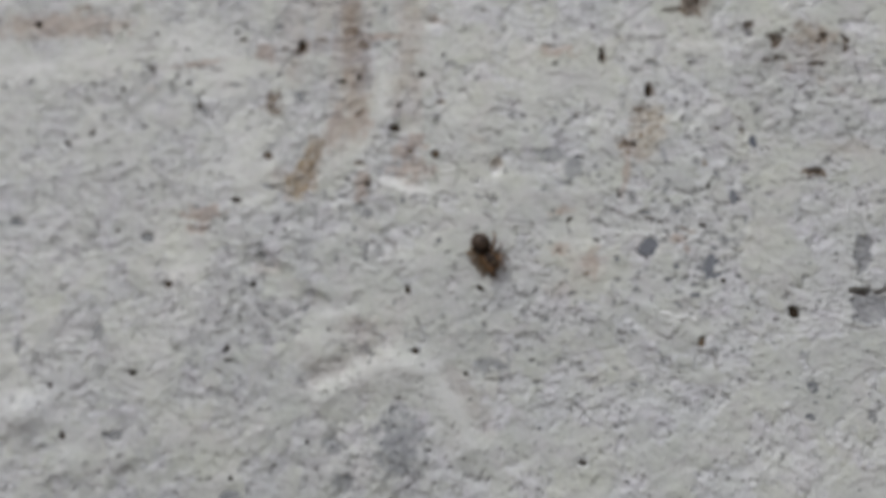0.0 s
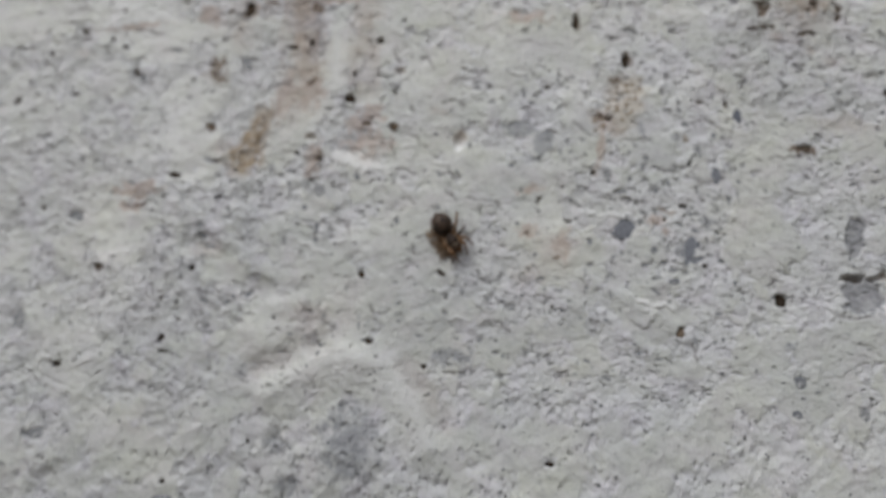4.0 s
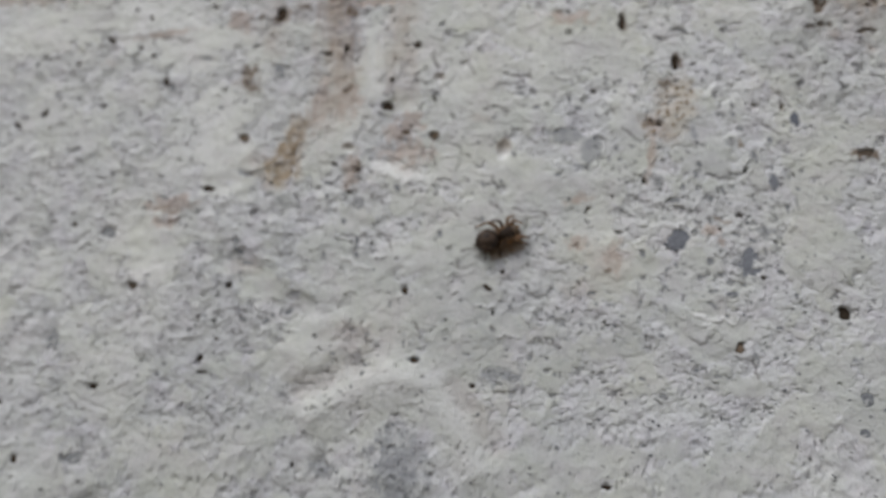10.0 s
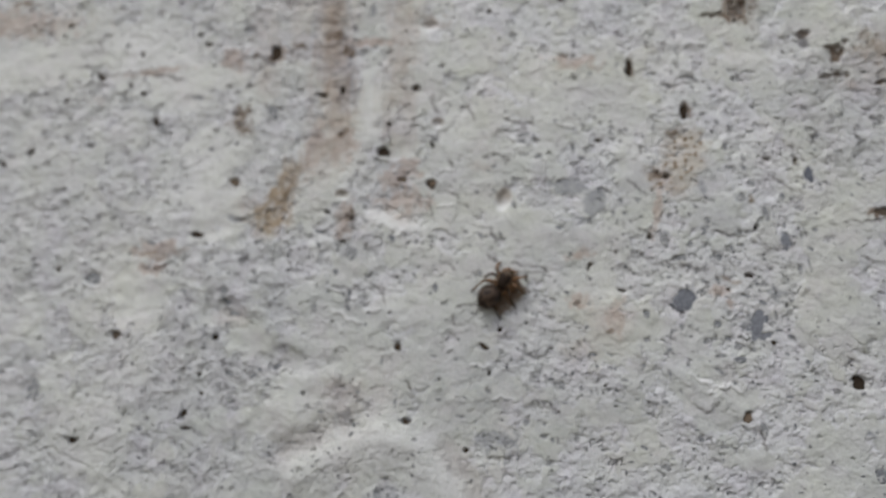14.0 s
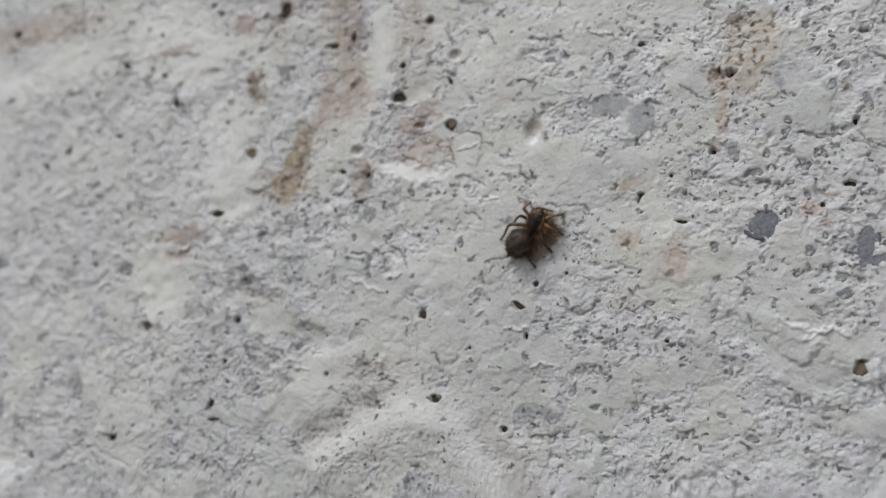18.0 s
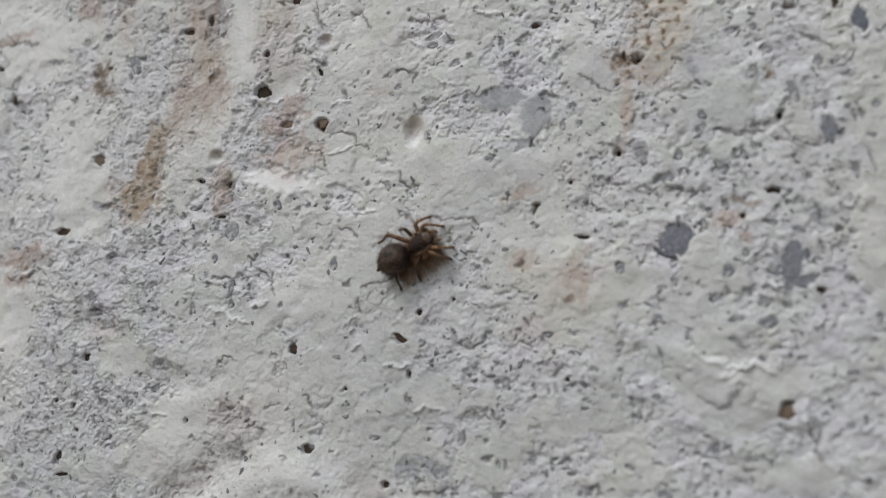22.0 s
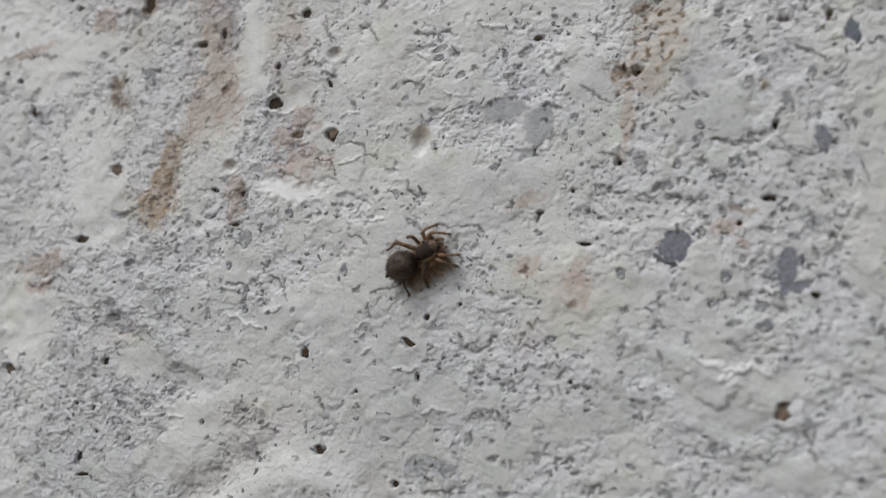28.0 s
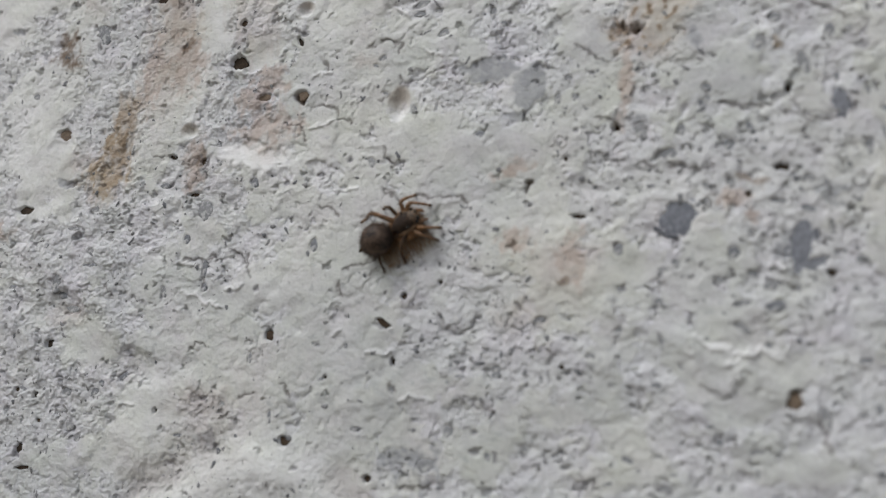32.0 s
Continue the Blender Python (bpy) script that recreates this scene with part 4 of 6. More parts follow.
pore(-53.24, 25.17, 0.46, 0.65, -20)
pore(-57.28, 23.59, 0.73, 0.37, -39)
pore(-75.12, 26.58, 0.67, 0.48, 0)
pore(-69.45, 17.02, 1.30, 0.64, 1)
pore(-47.05, 49.90, 0.38, 0.31, -1)
pore(-30.79, 42.57, 0.54, 0.29, -1)
pore(-40.08, 35.07, 0.36, 0.38, -0)
pore(-50.56, 44.29, 0.38, 0.40, -1)
pore(-51.15, 42.63, 0.28, 0.30, -1)
pore(-46.31, 8.88, 0.35, 0.34, 2)
pore(-66.75, -5.38, 0.44, 0.49, 2)
pore(-53.32, -15.01, 0.42, 0.30, 3)
pore(-40.46, -12.67, 0.73, 0.45, 3)
pore(-64.78, -17.23, 0.85, 0.46, -17)
pore(-77.57, 48.25, 0.51, 0.42, -1)
pore(-78.84, 46.21, 0.40, 0.32, -1)
pore(-44.53, 26.23, 0.54, 0.27, 0)
pore(27.29, 36.58, 0.46, 1.22, -0)
pore(33.92, 30.59, 0.52, 1.18, 0)
pore(31.73, 22.12, 0.59, 0.48, 1)
pore(-19.71, 39.62, 0.70, 1.13, -1)
pore(-78.92, 54.55, 1.44, 0.87, -1)
pore(-35.87, 50.27, 0.83, 0.40, -1)
stone(-47.35, -6.90, 0.59, 1.41, -12)
stone(-63.82, 10.29, 0.90, 0.79, 1)
stone(-75.16, 46.36, 0.90, 0.94, -1)
stone(-6.55, 45.55, 0.51, 1.14, -1)
stone(-19.23, 30.93, 0.68, 1.26, 20)
stone(-59.60, -9.03, 0.43, 1.43, 3)
pore(52.18, -2.32, 0.85, 0.98, 1)
tanpore(56.29, 17.72, 0.95, 0.5, -1)
pore(41.94, 15.77, 0.38, 0.41, -0)
pore(-13.52, -21.61, 0.23, 0.37, 2)
pore(66.42, 12.02, 0.64, 0.40, -0)
pore(-23.93, -26.93, 0.32, 0.29, 2)
pore(24.12, -22.92, 0.58, 0.28, 2)
tanpore(68.30, 25.05, 1.32, 0.59, -1)
stone(-46.79, -6.60, 0.60, 1.66, 11)
stone(-23.60, -29.45, 1.88, 1.01, 2)
stone(53.12, -16.08, 0.62, 0.63, 2)
stone(53.70, -12.18, 0.69, 0.86, 1)
stone(60.62, -15.88, 0.61, 0.98, 2)
stone(13.49, -10.70, 0.91, 0.60, 1)
stone(40.69, 23.06, 0.34, 0.29, -36)
stone(39.05, 23.10, 0.39, 0.34, -11)
stone(46.27, 19.29, 0.24, 0.23, -11)
stone(36.35, 16.40, 0.39, 0.29, -29)
stone(35.93, 15.17, 0.26, 0.48, 21)
stone(39.02, 12.92, 0.25, 0.56, 17)
stone(36.81, 18.99, 0.26, 0.19, -10)
stone(32.15, 17.07, 0.23, 0.24, -9)
stone(47.86, 12.99, 0.38, 0.22, -34)
stone(46.90, 14.58, 0.15, 0.40, 11)
stone(45.08, 15.93, 0.20, 0.36, -9)
stone(48.54, 15.36, 0.30, 0.36, -9)
stone(33.28, 11.72, 0.58, 0.43, 18)
stone(37.36, 8.97, 0.38, 0.23, -7)
stone(40.50, 7.25, 0.48, 0.27, -6)
stone(42.23, 6.52, 0.51, 0.31, -16)
stone(35.65, 8.94, 0.26, 0.37, -7)
stone(35.62, 7.70, 0.21, 0.41, 19)
stone(38.36, 5.15, 0.16, 0.36, 19)
stone(40.55, 5.02, 0.20, 0.26, -6)
stone(44.21, 3.29, 0.23, 0.21, -5)
stone(32.08, 3.01, 0.44, 0.27, -5)
stone(38.15, 2.24, 0.33, 0.26, -5)
stone(41.03, 0.93, 0.20, 0.39, -4)
stone(43.34, 0.68, 0.15, 0.34, -4)
stone(44.59, 0.67, 0.23, 0.25, -4)
stone(28.87, 1.75, 0.22, 0.32, -4)
stone(31.66, 0.64, 0.39, 0.31, -4)
stone(29.89, 8.90, 0.23, 0.19, -6)
stone(33.98, 4.75, 0.26, 0.14, -5)
stone(45.96, 8.38, 0.19, 0.35, -7)
stone(41.59, -2.87, 0.38, 0.21, -3)
stone(38.64, -2.84, 0.24, 0.25, -3)
stone(31.99, -3.15, 0.26, 0.13, -3)
stone(32.76, -4.06, 0.17, 0.30, 22)
stone(30.94, -5.30, 0.43, 0.22, -2)
stone(27.89, -5.18, 0.35, 0.22, -2)
stone(29.54, -6.56, 0.17, 0.39, 13)
stone(44.66, -4.18, 0.44, 0.25, -3)
stone(44.04, -7.79, 0.33, 0.28, -1)
stone(45.00, -7.41, 0.22, 0.40, -2)
stone(37.31, -10.01, 0.63, 0.16, 4)
stone(34.96, -9.44, 0.32, 0.42, -1)
stone(28.58, -10.42, 0.52, 0.26, -20)
stone(30.74, -10.23, 0.34, 0.21, -1)
stone(37.15, -11.51, 0.16, 0.37, -0)
stone(31.68, -11.50, 0.33, 0.17, -0)
stone(33.97, -11.30, 0.24, 0.25, -0)
stone(30.96, -12.54, 0.59, 0.29, -15)
stone(4.41, -3.82, 0.28, 0.20, -2)
stone(6.70, -1.17, 0.17, 0.30, -23)
stone(3.89, -0.87, 0.40, 0.15, -3)
pore(10.74, -2.61, 0.16, 0.34, -3)
stone(10.67, -4.94, 0.16, 0.43, 13)
stone(7.37, -7.84, 0.49, 0.19, -1)
pore(8.34, -11.66, 0.26, 0.28, -0)
stone(19.27, -3.57, 0.39, 0.37, -2)
stone(16.37, -4.06, 0.45, 0.19, -2)
stone(15.35, -4.49, 0.20, 0.19, -2)
stone(18.29, -10.11, 0.24, 0.41, 14)
stone(15.18, -8.23, 0.35, 0.56, -1)
stone(21.17, -9.69, 0.23, 0.27, -1)
stone(22.67, -4.54, 0.19, 0.37, -2)
stone(-26.56, -3.47, 0.44, 0.23, -22)
stone(-17.33, -3.25, 0.34, 0.33, -2)
stone(-19.88, -8.11, 0.55, 0.33, 19)
pore(-26.59, -8.83, 0.51, 0.45, -1)
pore(-26.12, -10.61, 0.87, 0.17, -0)
stone(-32.03, -11.03, 0.38, 0.34, 30)
stone(-4.99, -5.53, 0.31, 0.26, -2)
stone(-9.30, -8.02, 0.50, 0.21, -1)
stone(-2.27, -1.75, 0.18, 0.52, -3)
stone(-18.94, -5.94, 0.69, 0.16, -1)
stone(-24.90, -0.39, 0.29, 0.35, -3)
stone(-35.01, 1.91, 0.64, 0.18, -3)
stone(-6.96, 4.68, 0.26, 0.44, -4)
stone(-22.64, 5.16, 0.66, 0.35, -29)
stone(-19.02, 12.94, 0.58, 0.30, -6)
stone(-33.85, 12.63, 0.65, 0.26, -6)
stone(-21.49, 11.40, 1.03, 0.24, -6)
stone(-19.58, 9.14, 0.43, 0.36, -5)
stone(-19.52, 7.67, 0.86, 0.18, -5)
pore(-7.42, 16.30, 0.33, 0.35, -7)
stone(-11.40, 14.45, 0.61, 0.29, 3)
stone(-5.46, 16.05, 0.33, 0.46, -7)
stone(-5.80, 17.66, 0.33, 0.35, -8)
stone(-1.96, 13.63, 0.31, 0.45, -7)
stone(-8.96, 9.20, 0.33, 0.57, -5)
stone(-28.69, 6.32, 0.46, 0.24, -4)
stone(-21.49, 3.74, 0.72, 0.35, -4)
pore(-12.53, 33.29, 0.73, 0.39, -11)
stone(-34.68, 28.75, 0.60, 0.55, -9)
pore(-9.93, 34.04, 0.43, 0.64, -12)
stone(-27.17, 25.56, 0.48, 0.33, -9)
stone(14.28, 27.49, 0.68, 0.34, 14)
stone(13.97, 26.60, 0.57, 0.22, -11)
stone(15.64, 26.66, 0.39, 0.22, -11)
stone(10.64, 19.95, 0.46, 0.22, -29)
stone(16.10, 24.53, 0.44, 0.33, -10)
stone(18.23, 29.38, 0.27, 0.17, -12)
stone(23.63, 26.72, 0.36, 0.21, -11)
stone(21.17, 24.40, 0.26, 0.32, -11)
stone(10.45, 23.15, 0.46, 0.28, 20)
stone(9.74, 22.60, 0.29, 0.22, -10)
stone(13.10, 18.32, 0.28, 0.32, -9)
stone(22.03, 21.31, 0.41, 0.26, -10)
stone(21.00, 21.49, 0.26, 0.37, -10)
stone(23.41, 18.98, 0.30, 0.15, -9)
stone(26.12, 18.80, 0.24, 0.41, 11)
stone(25.29, 17.30, 0.29, 0.46, -9)
stone(26.50, 17.21, 0.24, 0.35, -9)
stone(27.04, 14.62, 0.24, 0.20, -8)
pore(2.47, 26.16, 0.25, 0.53, 20)
pore(70.93, 10.83, 0.64, 0.47, -0)
pore(-44.64, 36.41, 0.73, 0.38, -40)
pore(-49.96, -22.07, 0.53, 0.48, 2)
stone(-41.73, -21.62, 1.12, 0.72, 2)
stone(-62.44, 10.14, 0.77, 0.57, -0)
stone(-41.32, 7.87, 1.10, 0.82, 0)
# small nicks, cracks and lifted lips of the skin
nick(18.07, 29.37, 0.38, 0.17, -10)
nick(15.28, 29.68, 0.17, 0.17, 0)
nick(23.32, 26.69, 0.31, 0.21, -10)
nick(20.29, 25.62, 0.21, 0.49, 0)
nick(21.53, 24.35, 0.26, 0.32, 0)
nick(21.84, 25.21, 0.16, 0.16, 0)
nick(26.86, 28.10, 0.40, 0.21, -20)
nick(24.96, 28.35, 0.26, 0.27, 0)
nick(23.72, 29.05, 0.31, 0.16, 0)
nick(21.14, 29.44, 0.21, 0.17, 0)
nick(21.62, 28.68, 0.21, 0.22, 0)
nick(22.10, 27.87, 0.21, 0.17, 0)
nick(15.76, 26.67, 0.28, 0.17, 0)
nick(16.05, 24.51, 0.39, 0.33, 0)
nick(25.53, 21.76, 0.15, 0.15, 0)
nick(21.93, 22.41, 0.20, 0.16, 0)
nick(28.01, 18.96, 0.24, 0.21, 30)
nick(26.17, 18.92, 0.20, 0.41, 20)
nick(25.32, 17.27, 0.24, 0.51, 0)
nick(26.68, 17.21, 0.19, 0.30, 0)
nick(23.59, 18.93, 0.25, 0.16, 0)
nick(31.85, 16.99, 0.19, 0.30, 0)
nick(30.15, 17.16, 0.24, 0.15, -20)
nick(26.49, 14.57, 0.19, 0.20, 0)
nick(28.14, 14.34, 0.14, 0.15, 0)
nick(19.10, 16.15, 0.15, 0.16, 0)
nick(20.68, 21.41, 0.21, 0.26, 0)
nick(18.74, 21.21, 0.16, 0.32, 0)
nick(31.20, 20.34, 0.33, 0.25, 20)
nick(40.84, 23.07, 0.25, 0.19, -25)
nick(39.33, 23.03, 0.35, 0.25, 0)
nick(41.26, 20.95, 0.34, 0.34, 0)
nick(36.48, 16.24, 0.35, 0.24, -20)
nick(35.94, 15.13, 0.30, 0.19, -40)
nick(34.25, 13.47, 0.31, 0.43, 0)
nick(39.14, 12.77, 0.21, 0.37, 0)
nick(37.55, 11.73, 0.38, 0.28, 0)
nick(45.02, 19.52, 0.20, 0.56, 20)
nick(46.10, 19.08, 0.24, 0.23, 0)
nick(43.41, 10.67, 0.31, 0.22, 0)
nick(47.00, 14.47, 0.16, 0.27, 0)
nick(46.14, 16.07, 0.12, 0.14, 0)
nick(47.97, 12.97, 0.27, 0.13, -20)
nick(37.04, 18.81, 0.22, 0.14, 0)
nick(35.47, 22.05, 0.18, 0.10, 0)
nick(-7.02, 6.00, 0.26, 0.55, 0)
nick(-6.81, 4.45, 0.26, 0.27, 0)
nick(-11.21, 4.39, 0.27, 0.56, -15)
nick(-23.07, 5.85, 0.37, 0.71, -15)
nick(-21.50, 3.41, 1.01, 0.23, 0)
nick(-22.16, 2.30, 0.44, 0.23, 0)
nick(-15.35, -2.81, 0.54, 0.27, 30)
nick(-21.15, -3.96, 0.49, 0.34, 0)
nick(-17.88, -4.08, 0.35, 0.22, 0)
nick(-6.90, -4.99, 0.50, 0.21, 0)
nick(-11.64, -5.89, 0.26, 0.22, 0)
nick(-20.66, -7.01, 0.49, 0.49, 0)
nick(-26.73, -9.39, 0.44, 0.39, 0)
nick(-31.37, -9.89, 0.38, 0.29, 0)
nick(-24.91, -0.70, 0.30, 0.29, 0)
nick(-4.17, 4.14, 0.25, 0.21, 0)
nick(-1.72, 4.22, 0.31, 0.43, 0)
nick(9.85, 0.23, 0.76, 0.20, -28)
nick(11.91, 2.53, 0.27, 0.30, 0)
nick(4.11, -0.99, 0.29, 0.15, 0)
nick(6.79, -1.34, 0.11, 0.25, 0)
nick(4.74, -3.63, 0.23, 0.20, 0)
nick(10.82, -2.67, 0.16, 0.39, 0)
nick(10.85, -4.85, 0.16, 0.43, -20)
nick(14.95, 3.44, 0.21, 0.20, 0)
nick(22.86, -0.09, 0.48, 0.24, 0)
nick(24.75, -0.12, 0.56, 0.14, -10)
nick(21.25, 1.05, 0.15, 0.48, 35)
nick(19.24, -4.23, 0.39, 0.19, 0)
nick(23.29, -4.40, 0.14, 0.46, 0)
nick(21.60, -5.01, 0.14, 0.28, 0)
nick(15.60, -8.05, 0.25, 0.51, 0)
nick(17.31, -8.32, 0.25, 0.28, 0)
nick(17.24, -9.68, 0.49, 0.32, 0)
nick(21.06, -9.96, 0.28, 0.36, 0)
nick(24.23, -10.87, 0.55, 0.22, 0)
nick(8.52, -11.69, 0.32, 0.19, 0)
nick(7.56, -7.88, 0.54, 0.19, 0)
nick(18.91, -10.15, 0.19, 0.45, 0)
nick(2.26, -10.70, 0.45, 0.20, 0)
nick(32.54, 11.79, 0.54, 0.33, 20)
nick(34.00, 10.75, 0.35, 0.33, 0)
nick(37.77, 11.80, 0.25, 0.37, 0)
nick(37.29, 9.09, 0.34, 0.32, 0)
nick(40.69, 9.81, 0.48, 0.23, 0)
nick(40.03, 7.41, 0.33, 0.18, 0)
nick(35.45, 7.69, 0.17, 0.41, 20)
nick(38.35, 5.13, 0.21, 0.31, 0)
nick(36.97, 3.70, 0.29, 0.35, 0)
nick(32.90, 3.39, 0.17, 0.41, 20)
nick(35.82, 1.80, 0.33, 0.22, 0)
nick(39.20, 1.54, 0.40, 0.43, 0)
nick(40.74, 0.99, 0.20, 0.34, 0)
nick(36.94, 0.10, 0.25, 0.18, 0)
nick(29.03, 4.88, 0.32, 0.42, 0)
nick(29.15, 1.87, 0.22, 0.36, 0)
nick(31.33, 0.35, 0.35, 0.31, 0)
nick(28.52, -1.49, 0.23, 0.45, -20)
nick(31.57, -1.89, 0.13, 0.44, 15)
nick(41.48, -2.87, 0.31, 0.21, 0)
nick(43.74, 3.31, 0.31, 0.17, 0)
nick(45.01, 2.77, 0.15, 0.34, 0)
nick(42.49, -0.84, 0.23, 0.25, 0)
nick(38.73, -2.93, 0.24, 0.17, 0)
nick(29.10, -5.30, 0.35, 0.22, 0)
nick(31.05, -5.37, 0.34, 0.22, 0)
nick(29.65, -6.62, 0.22, 0.31, 0)
nick(-19.23, 30.46, 0.23, 0.39, 30)
nick(-19.72, 29.71, 0.23, 0.46, 20)
nick(-18.29, 31.26, 0.45, 0.39, 0)
nick(-34.94, 29.03, 0.52, 0.55, 0)
nick(-13.26, 33.37, 0.66, 0.39, 0)
nick(-14.17, 32.53, 0.44, 0.33, 0)
nick(-9.64, 27.90, 0.35, 0.31, 0)
nick(-22.09, 15.93, 1.05, 0.37, 10)
nick(-18.42, 15.32, 0.58, 0.24, 10)
nick(-10.76, 14.47, 0.54, 0.24, 20)
nick(-12.57, 13.92, 0.28, 0.29, 0)
nick(-19.55, 12.93, 0.43, 0.30, 0)
nick(7.18, 14.60, 0.23, 0.33, 0)
nick(4.48, 13.69, 0.47, 0.22, 0)
nick(-2.01, 13.54, 0.32, 0.39, 0)
nick(1.07, 13.34, 0.31, 0.28, 0)
nick(6.19, 31.18, 0.18, 0.18, 0)
nick(13.67, 27.36, 0.57, 0.23, 10)
nick(13.92, 26.63, 0.57, 0.22, 0)
nick(9.76, 30.55, 0.18, 0.18, 0)
nick(11.79, 30.42, 0.24, 0.17, 0)
nick(2.75, 26.85, 0.44, 0.30, -30)
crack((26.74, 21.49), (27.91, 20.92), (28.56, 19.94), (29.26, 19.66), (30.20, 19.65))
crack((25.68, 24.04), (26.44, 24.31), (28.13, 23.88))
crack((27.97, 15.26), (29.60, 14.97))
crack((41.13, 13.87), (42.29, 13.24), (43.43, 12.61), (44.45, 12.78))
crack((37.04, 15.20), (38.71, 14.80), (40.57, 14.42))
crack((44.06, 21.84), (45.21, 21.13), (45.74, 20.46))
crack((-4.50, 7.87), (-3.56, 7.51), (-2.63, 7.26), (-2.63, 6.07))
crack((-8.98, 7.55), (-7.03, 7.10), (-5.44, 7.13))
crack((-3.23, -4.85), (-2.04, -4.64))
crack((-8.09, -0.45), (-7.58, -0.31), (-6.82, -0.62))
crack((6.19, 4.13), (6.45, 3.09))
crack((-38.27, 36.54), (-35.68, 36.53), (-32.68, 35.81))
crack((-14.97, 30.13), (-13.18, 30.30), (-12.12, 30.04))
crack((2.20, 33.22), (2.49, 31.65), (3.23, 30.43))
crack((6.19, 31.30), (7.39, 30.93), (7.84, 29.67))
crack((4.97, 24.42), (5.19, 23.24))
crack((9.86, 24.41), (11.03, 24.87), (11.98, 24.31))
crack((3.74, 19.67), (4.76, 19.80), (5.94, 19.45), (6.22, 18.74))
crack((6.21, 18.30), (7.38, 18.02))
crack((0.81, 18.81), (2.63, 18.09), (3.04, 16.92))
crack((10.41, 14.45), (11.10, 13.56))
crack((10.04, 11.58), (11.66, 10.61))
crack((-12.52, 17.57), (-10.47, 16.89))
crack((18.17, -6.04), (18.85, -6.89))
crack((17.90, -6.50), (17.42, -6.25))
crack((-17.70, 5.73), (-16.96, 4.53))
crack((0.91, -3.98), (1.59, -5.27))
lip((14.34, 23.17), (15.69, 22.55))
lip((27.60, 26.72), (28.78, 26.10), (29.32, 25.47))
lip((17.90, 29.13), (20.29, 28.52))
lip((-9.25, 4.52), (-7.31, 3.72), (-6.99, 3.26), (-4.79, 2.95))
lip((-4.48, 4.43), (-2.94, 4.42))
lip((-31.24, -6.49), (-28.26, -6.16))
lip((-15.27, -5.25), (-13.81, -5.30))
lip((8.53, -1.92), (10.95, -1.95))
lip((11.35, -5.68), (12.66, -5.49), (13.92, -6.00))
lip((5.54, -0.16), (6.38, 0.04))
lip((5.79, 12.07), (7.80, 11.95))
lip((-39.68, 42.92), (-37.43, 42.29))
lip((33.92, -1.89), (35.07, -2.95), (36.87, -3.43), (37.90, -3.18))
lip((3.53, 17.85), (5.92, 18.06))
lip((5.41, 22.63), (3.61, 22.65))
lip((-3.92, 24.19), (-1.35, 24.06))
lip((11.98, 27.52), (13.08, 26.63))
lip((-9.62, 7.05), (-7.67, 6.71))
haze("tan", -22.20, 3.05, 2.76, 0.93, 0, 0.5)
haze("tan", -6.86, -8.35, 4.32, 2.31, 0, 0.35)
haze("rose", -21.45, 18.00, 1.87, 1.55, 0, 0.5)
haze("rose", -0.75, 17.61, 3.14, 1.99, 0, 0.5)
haze("rose", -1.33, 31.83, 1.65, 3.66, 0, 0.4)
haze("rose", -24.27, 37.19, 2.03, 1.37, 0, 0.4)
haze("rose", 8.96, 23.16, 1.76, 0.84, 0, 0.4)
slab(21.68, 16.44, 1.22, 0.46, 0)
scab(30.71, 22.46, 0.23, 0.46, 0)
scab(31.64, 22.28, 0.37, 0.30, 0)
scab(29.61, 14.52, 0.23, 0.39, 20)
dimple(3.09, 29.15, 1.0, 0.85, -9, 0.45)
dimple(-8.83, 19.32, 1.0, 0.85, -9, 0.45)
scab(2.73, 20.74, 0.55, 0.52, 0)
nick(-80.91, 58.09, 0.92, 0.76, 0)
nick(-75.79, 58.71, 0.71, 1.18, 0)
nick(-66.87, 56.66, 0.30, 0.31, 0)
nick(-78.04, 43.49, 0.40, 0.30, 0)
nick(-53.46, 46.45, 0.28, 0.20, 0)
nick(-41.22, 41.12, 0.37, 0.28, 0)
nick(-52.41, 39.64, 0.46, 0.19, 0)
nick(-51.52, 28.02, 0.54, 0.27, 30)
nick(-47.58, 19.72, 0.70, 0.43, 20)
nick(-59.77, 27.47, 0.28, 0.27, 0)
nick(8.80, 54.51, 0.50, 0.76, 0)
nick(11.01, 56.82, 0.75, 0.57, 0)
nick(34.45, 35.22, 1.04, 0.34, 0)
nick(32.16, 33.95, 0.60, 0.34, 0)
nick(35.26, 33.39, 0.30, 0.25, 0)
nick(29.19, 47.15, 0.62, 0.45, -20)
nick(26.06, 46.47, 0.39, 0.36, 0)
nick(49.16, 27.06, 0.42, 0.40, 0)
nick(-34.30, 47.24, 0.36, 0.19, 0)
nick(-29.13, 49.10, 0.27, 0.19, 0)
nick(-70.09, 33.85, 0.38, 0.38, 0)
nick(-65.47, 34.34, 0.75, 0.38, 0)
nick(-37.67, 52.91, 0.28, 0.30, 0)
nick(-24.16, 43.20, 0.53, 0.47, 0)
nick(-10.33, 41.31, 0.68, 0.28, 0)
nick(-8.75, 43.12, 0.50, 0.46, 0)
nick(72.50, 37.08, 0.69, 1.00, 0)
nick(56.35, 29.36, 0.86, 0.36, -20)
nick(54.18, 26.73, 0.39, 0.71, 20)
nick(49.54, 27.52, 0.47, 0.36, 20)
nick(61.23, 25.31, 0.54, 0.26, -10)
nick(65.39, 20.54, 0.38, 0.43, 0)
nick(71.21, 21.07, 0.66, 0.34, 0)
nick(69.45, 16.32, 0.95, 0.33, 10)
nick(56.31, 13.63, 0.52, 0.50, 0)
nick(64.41, 13.05, 0.66, 0.33, 0)
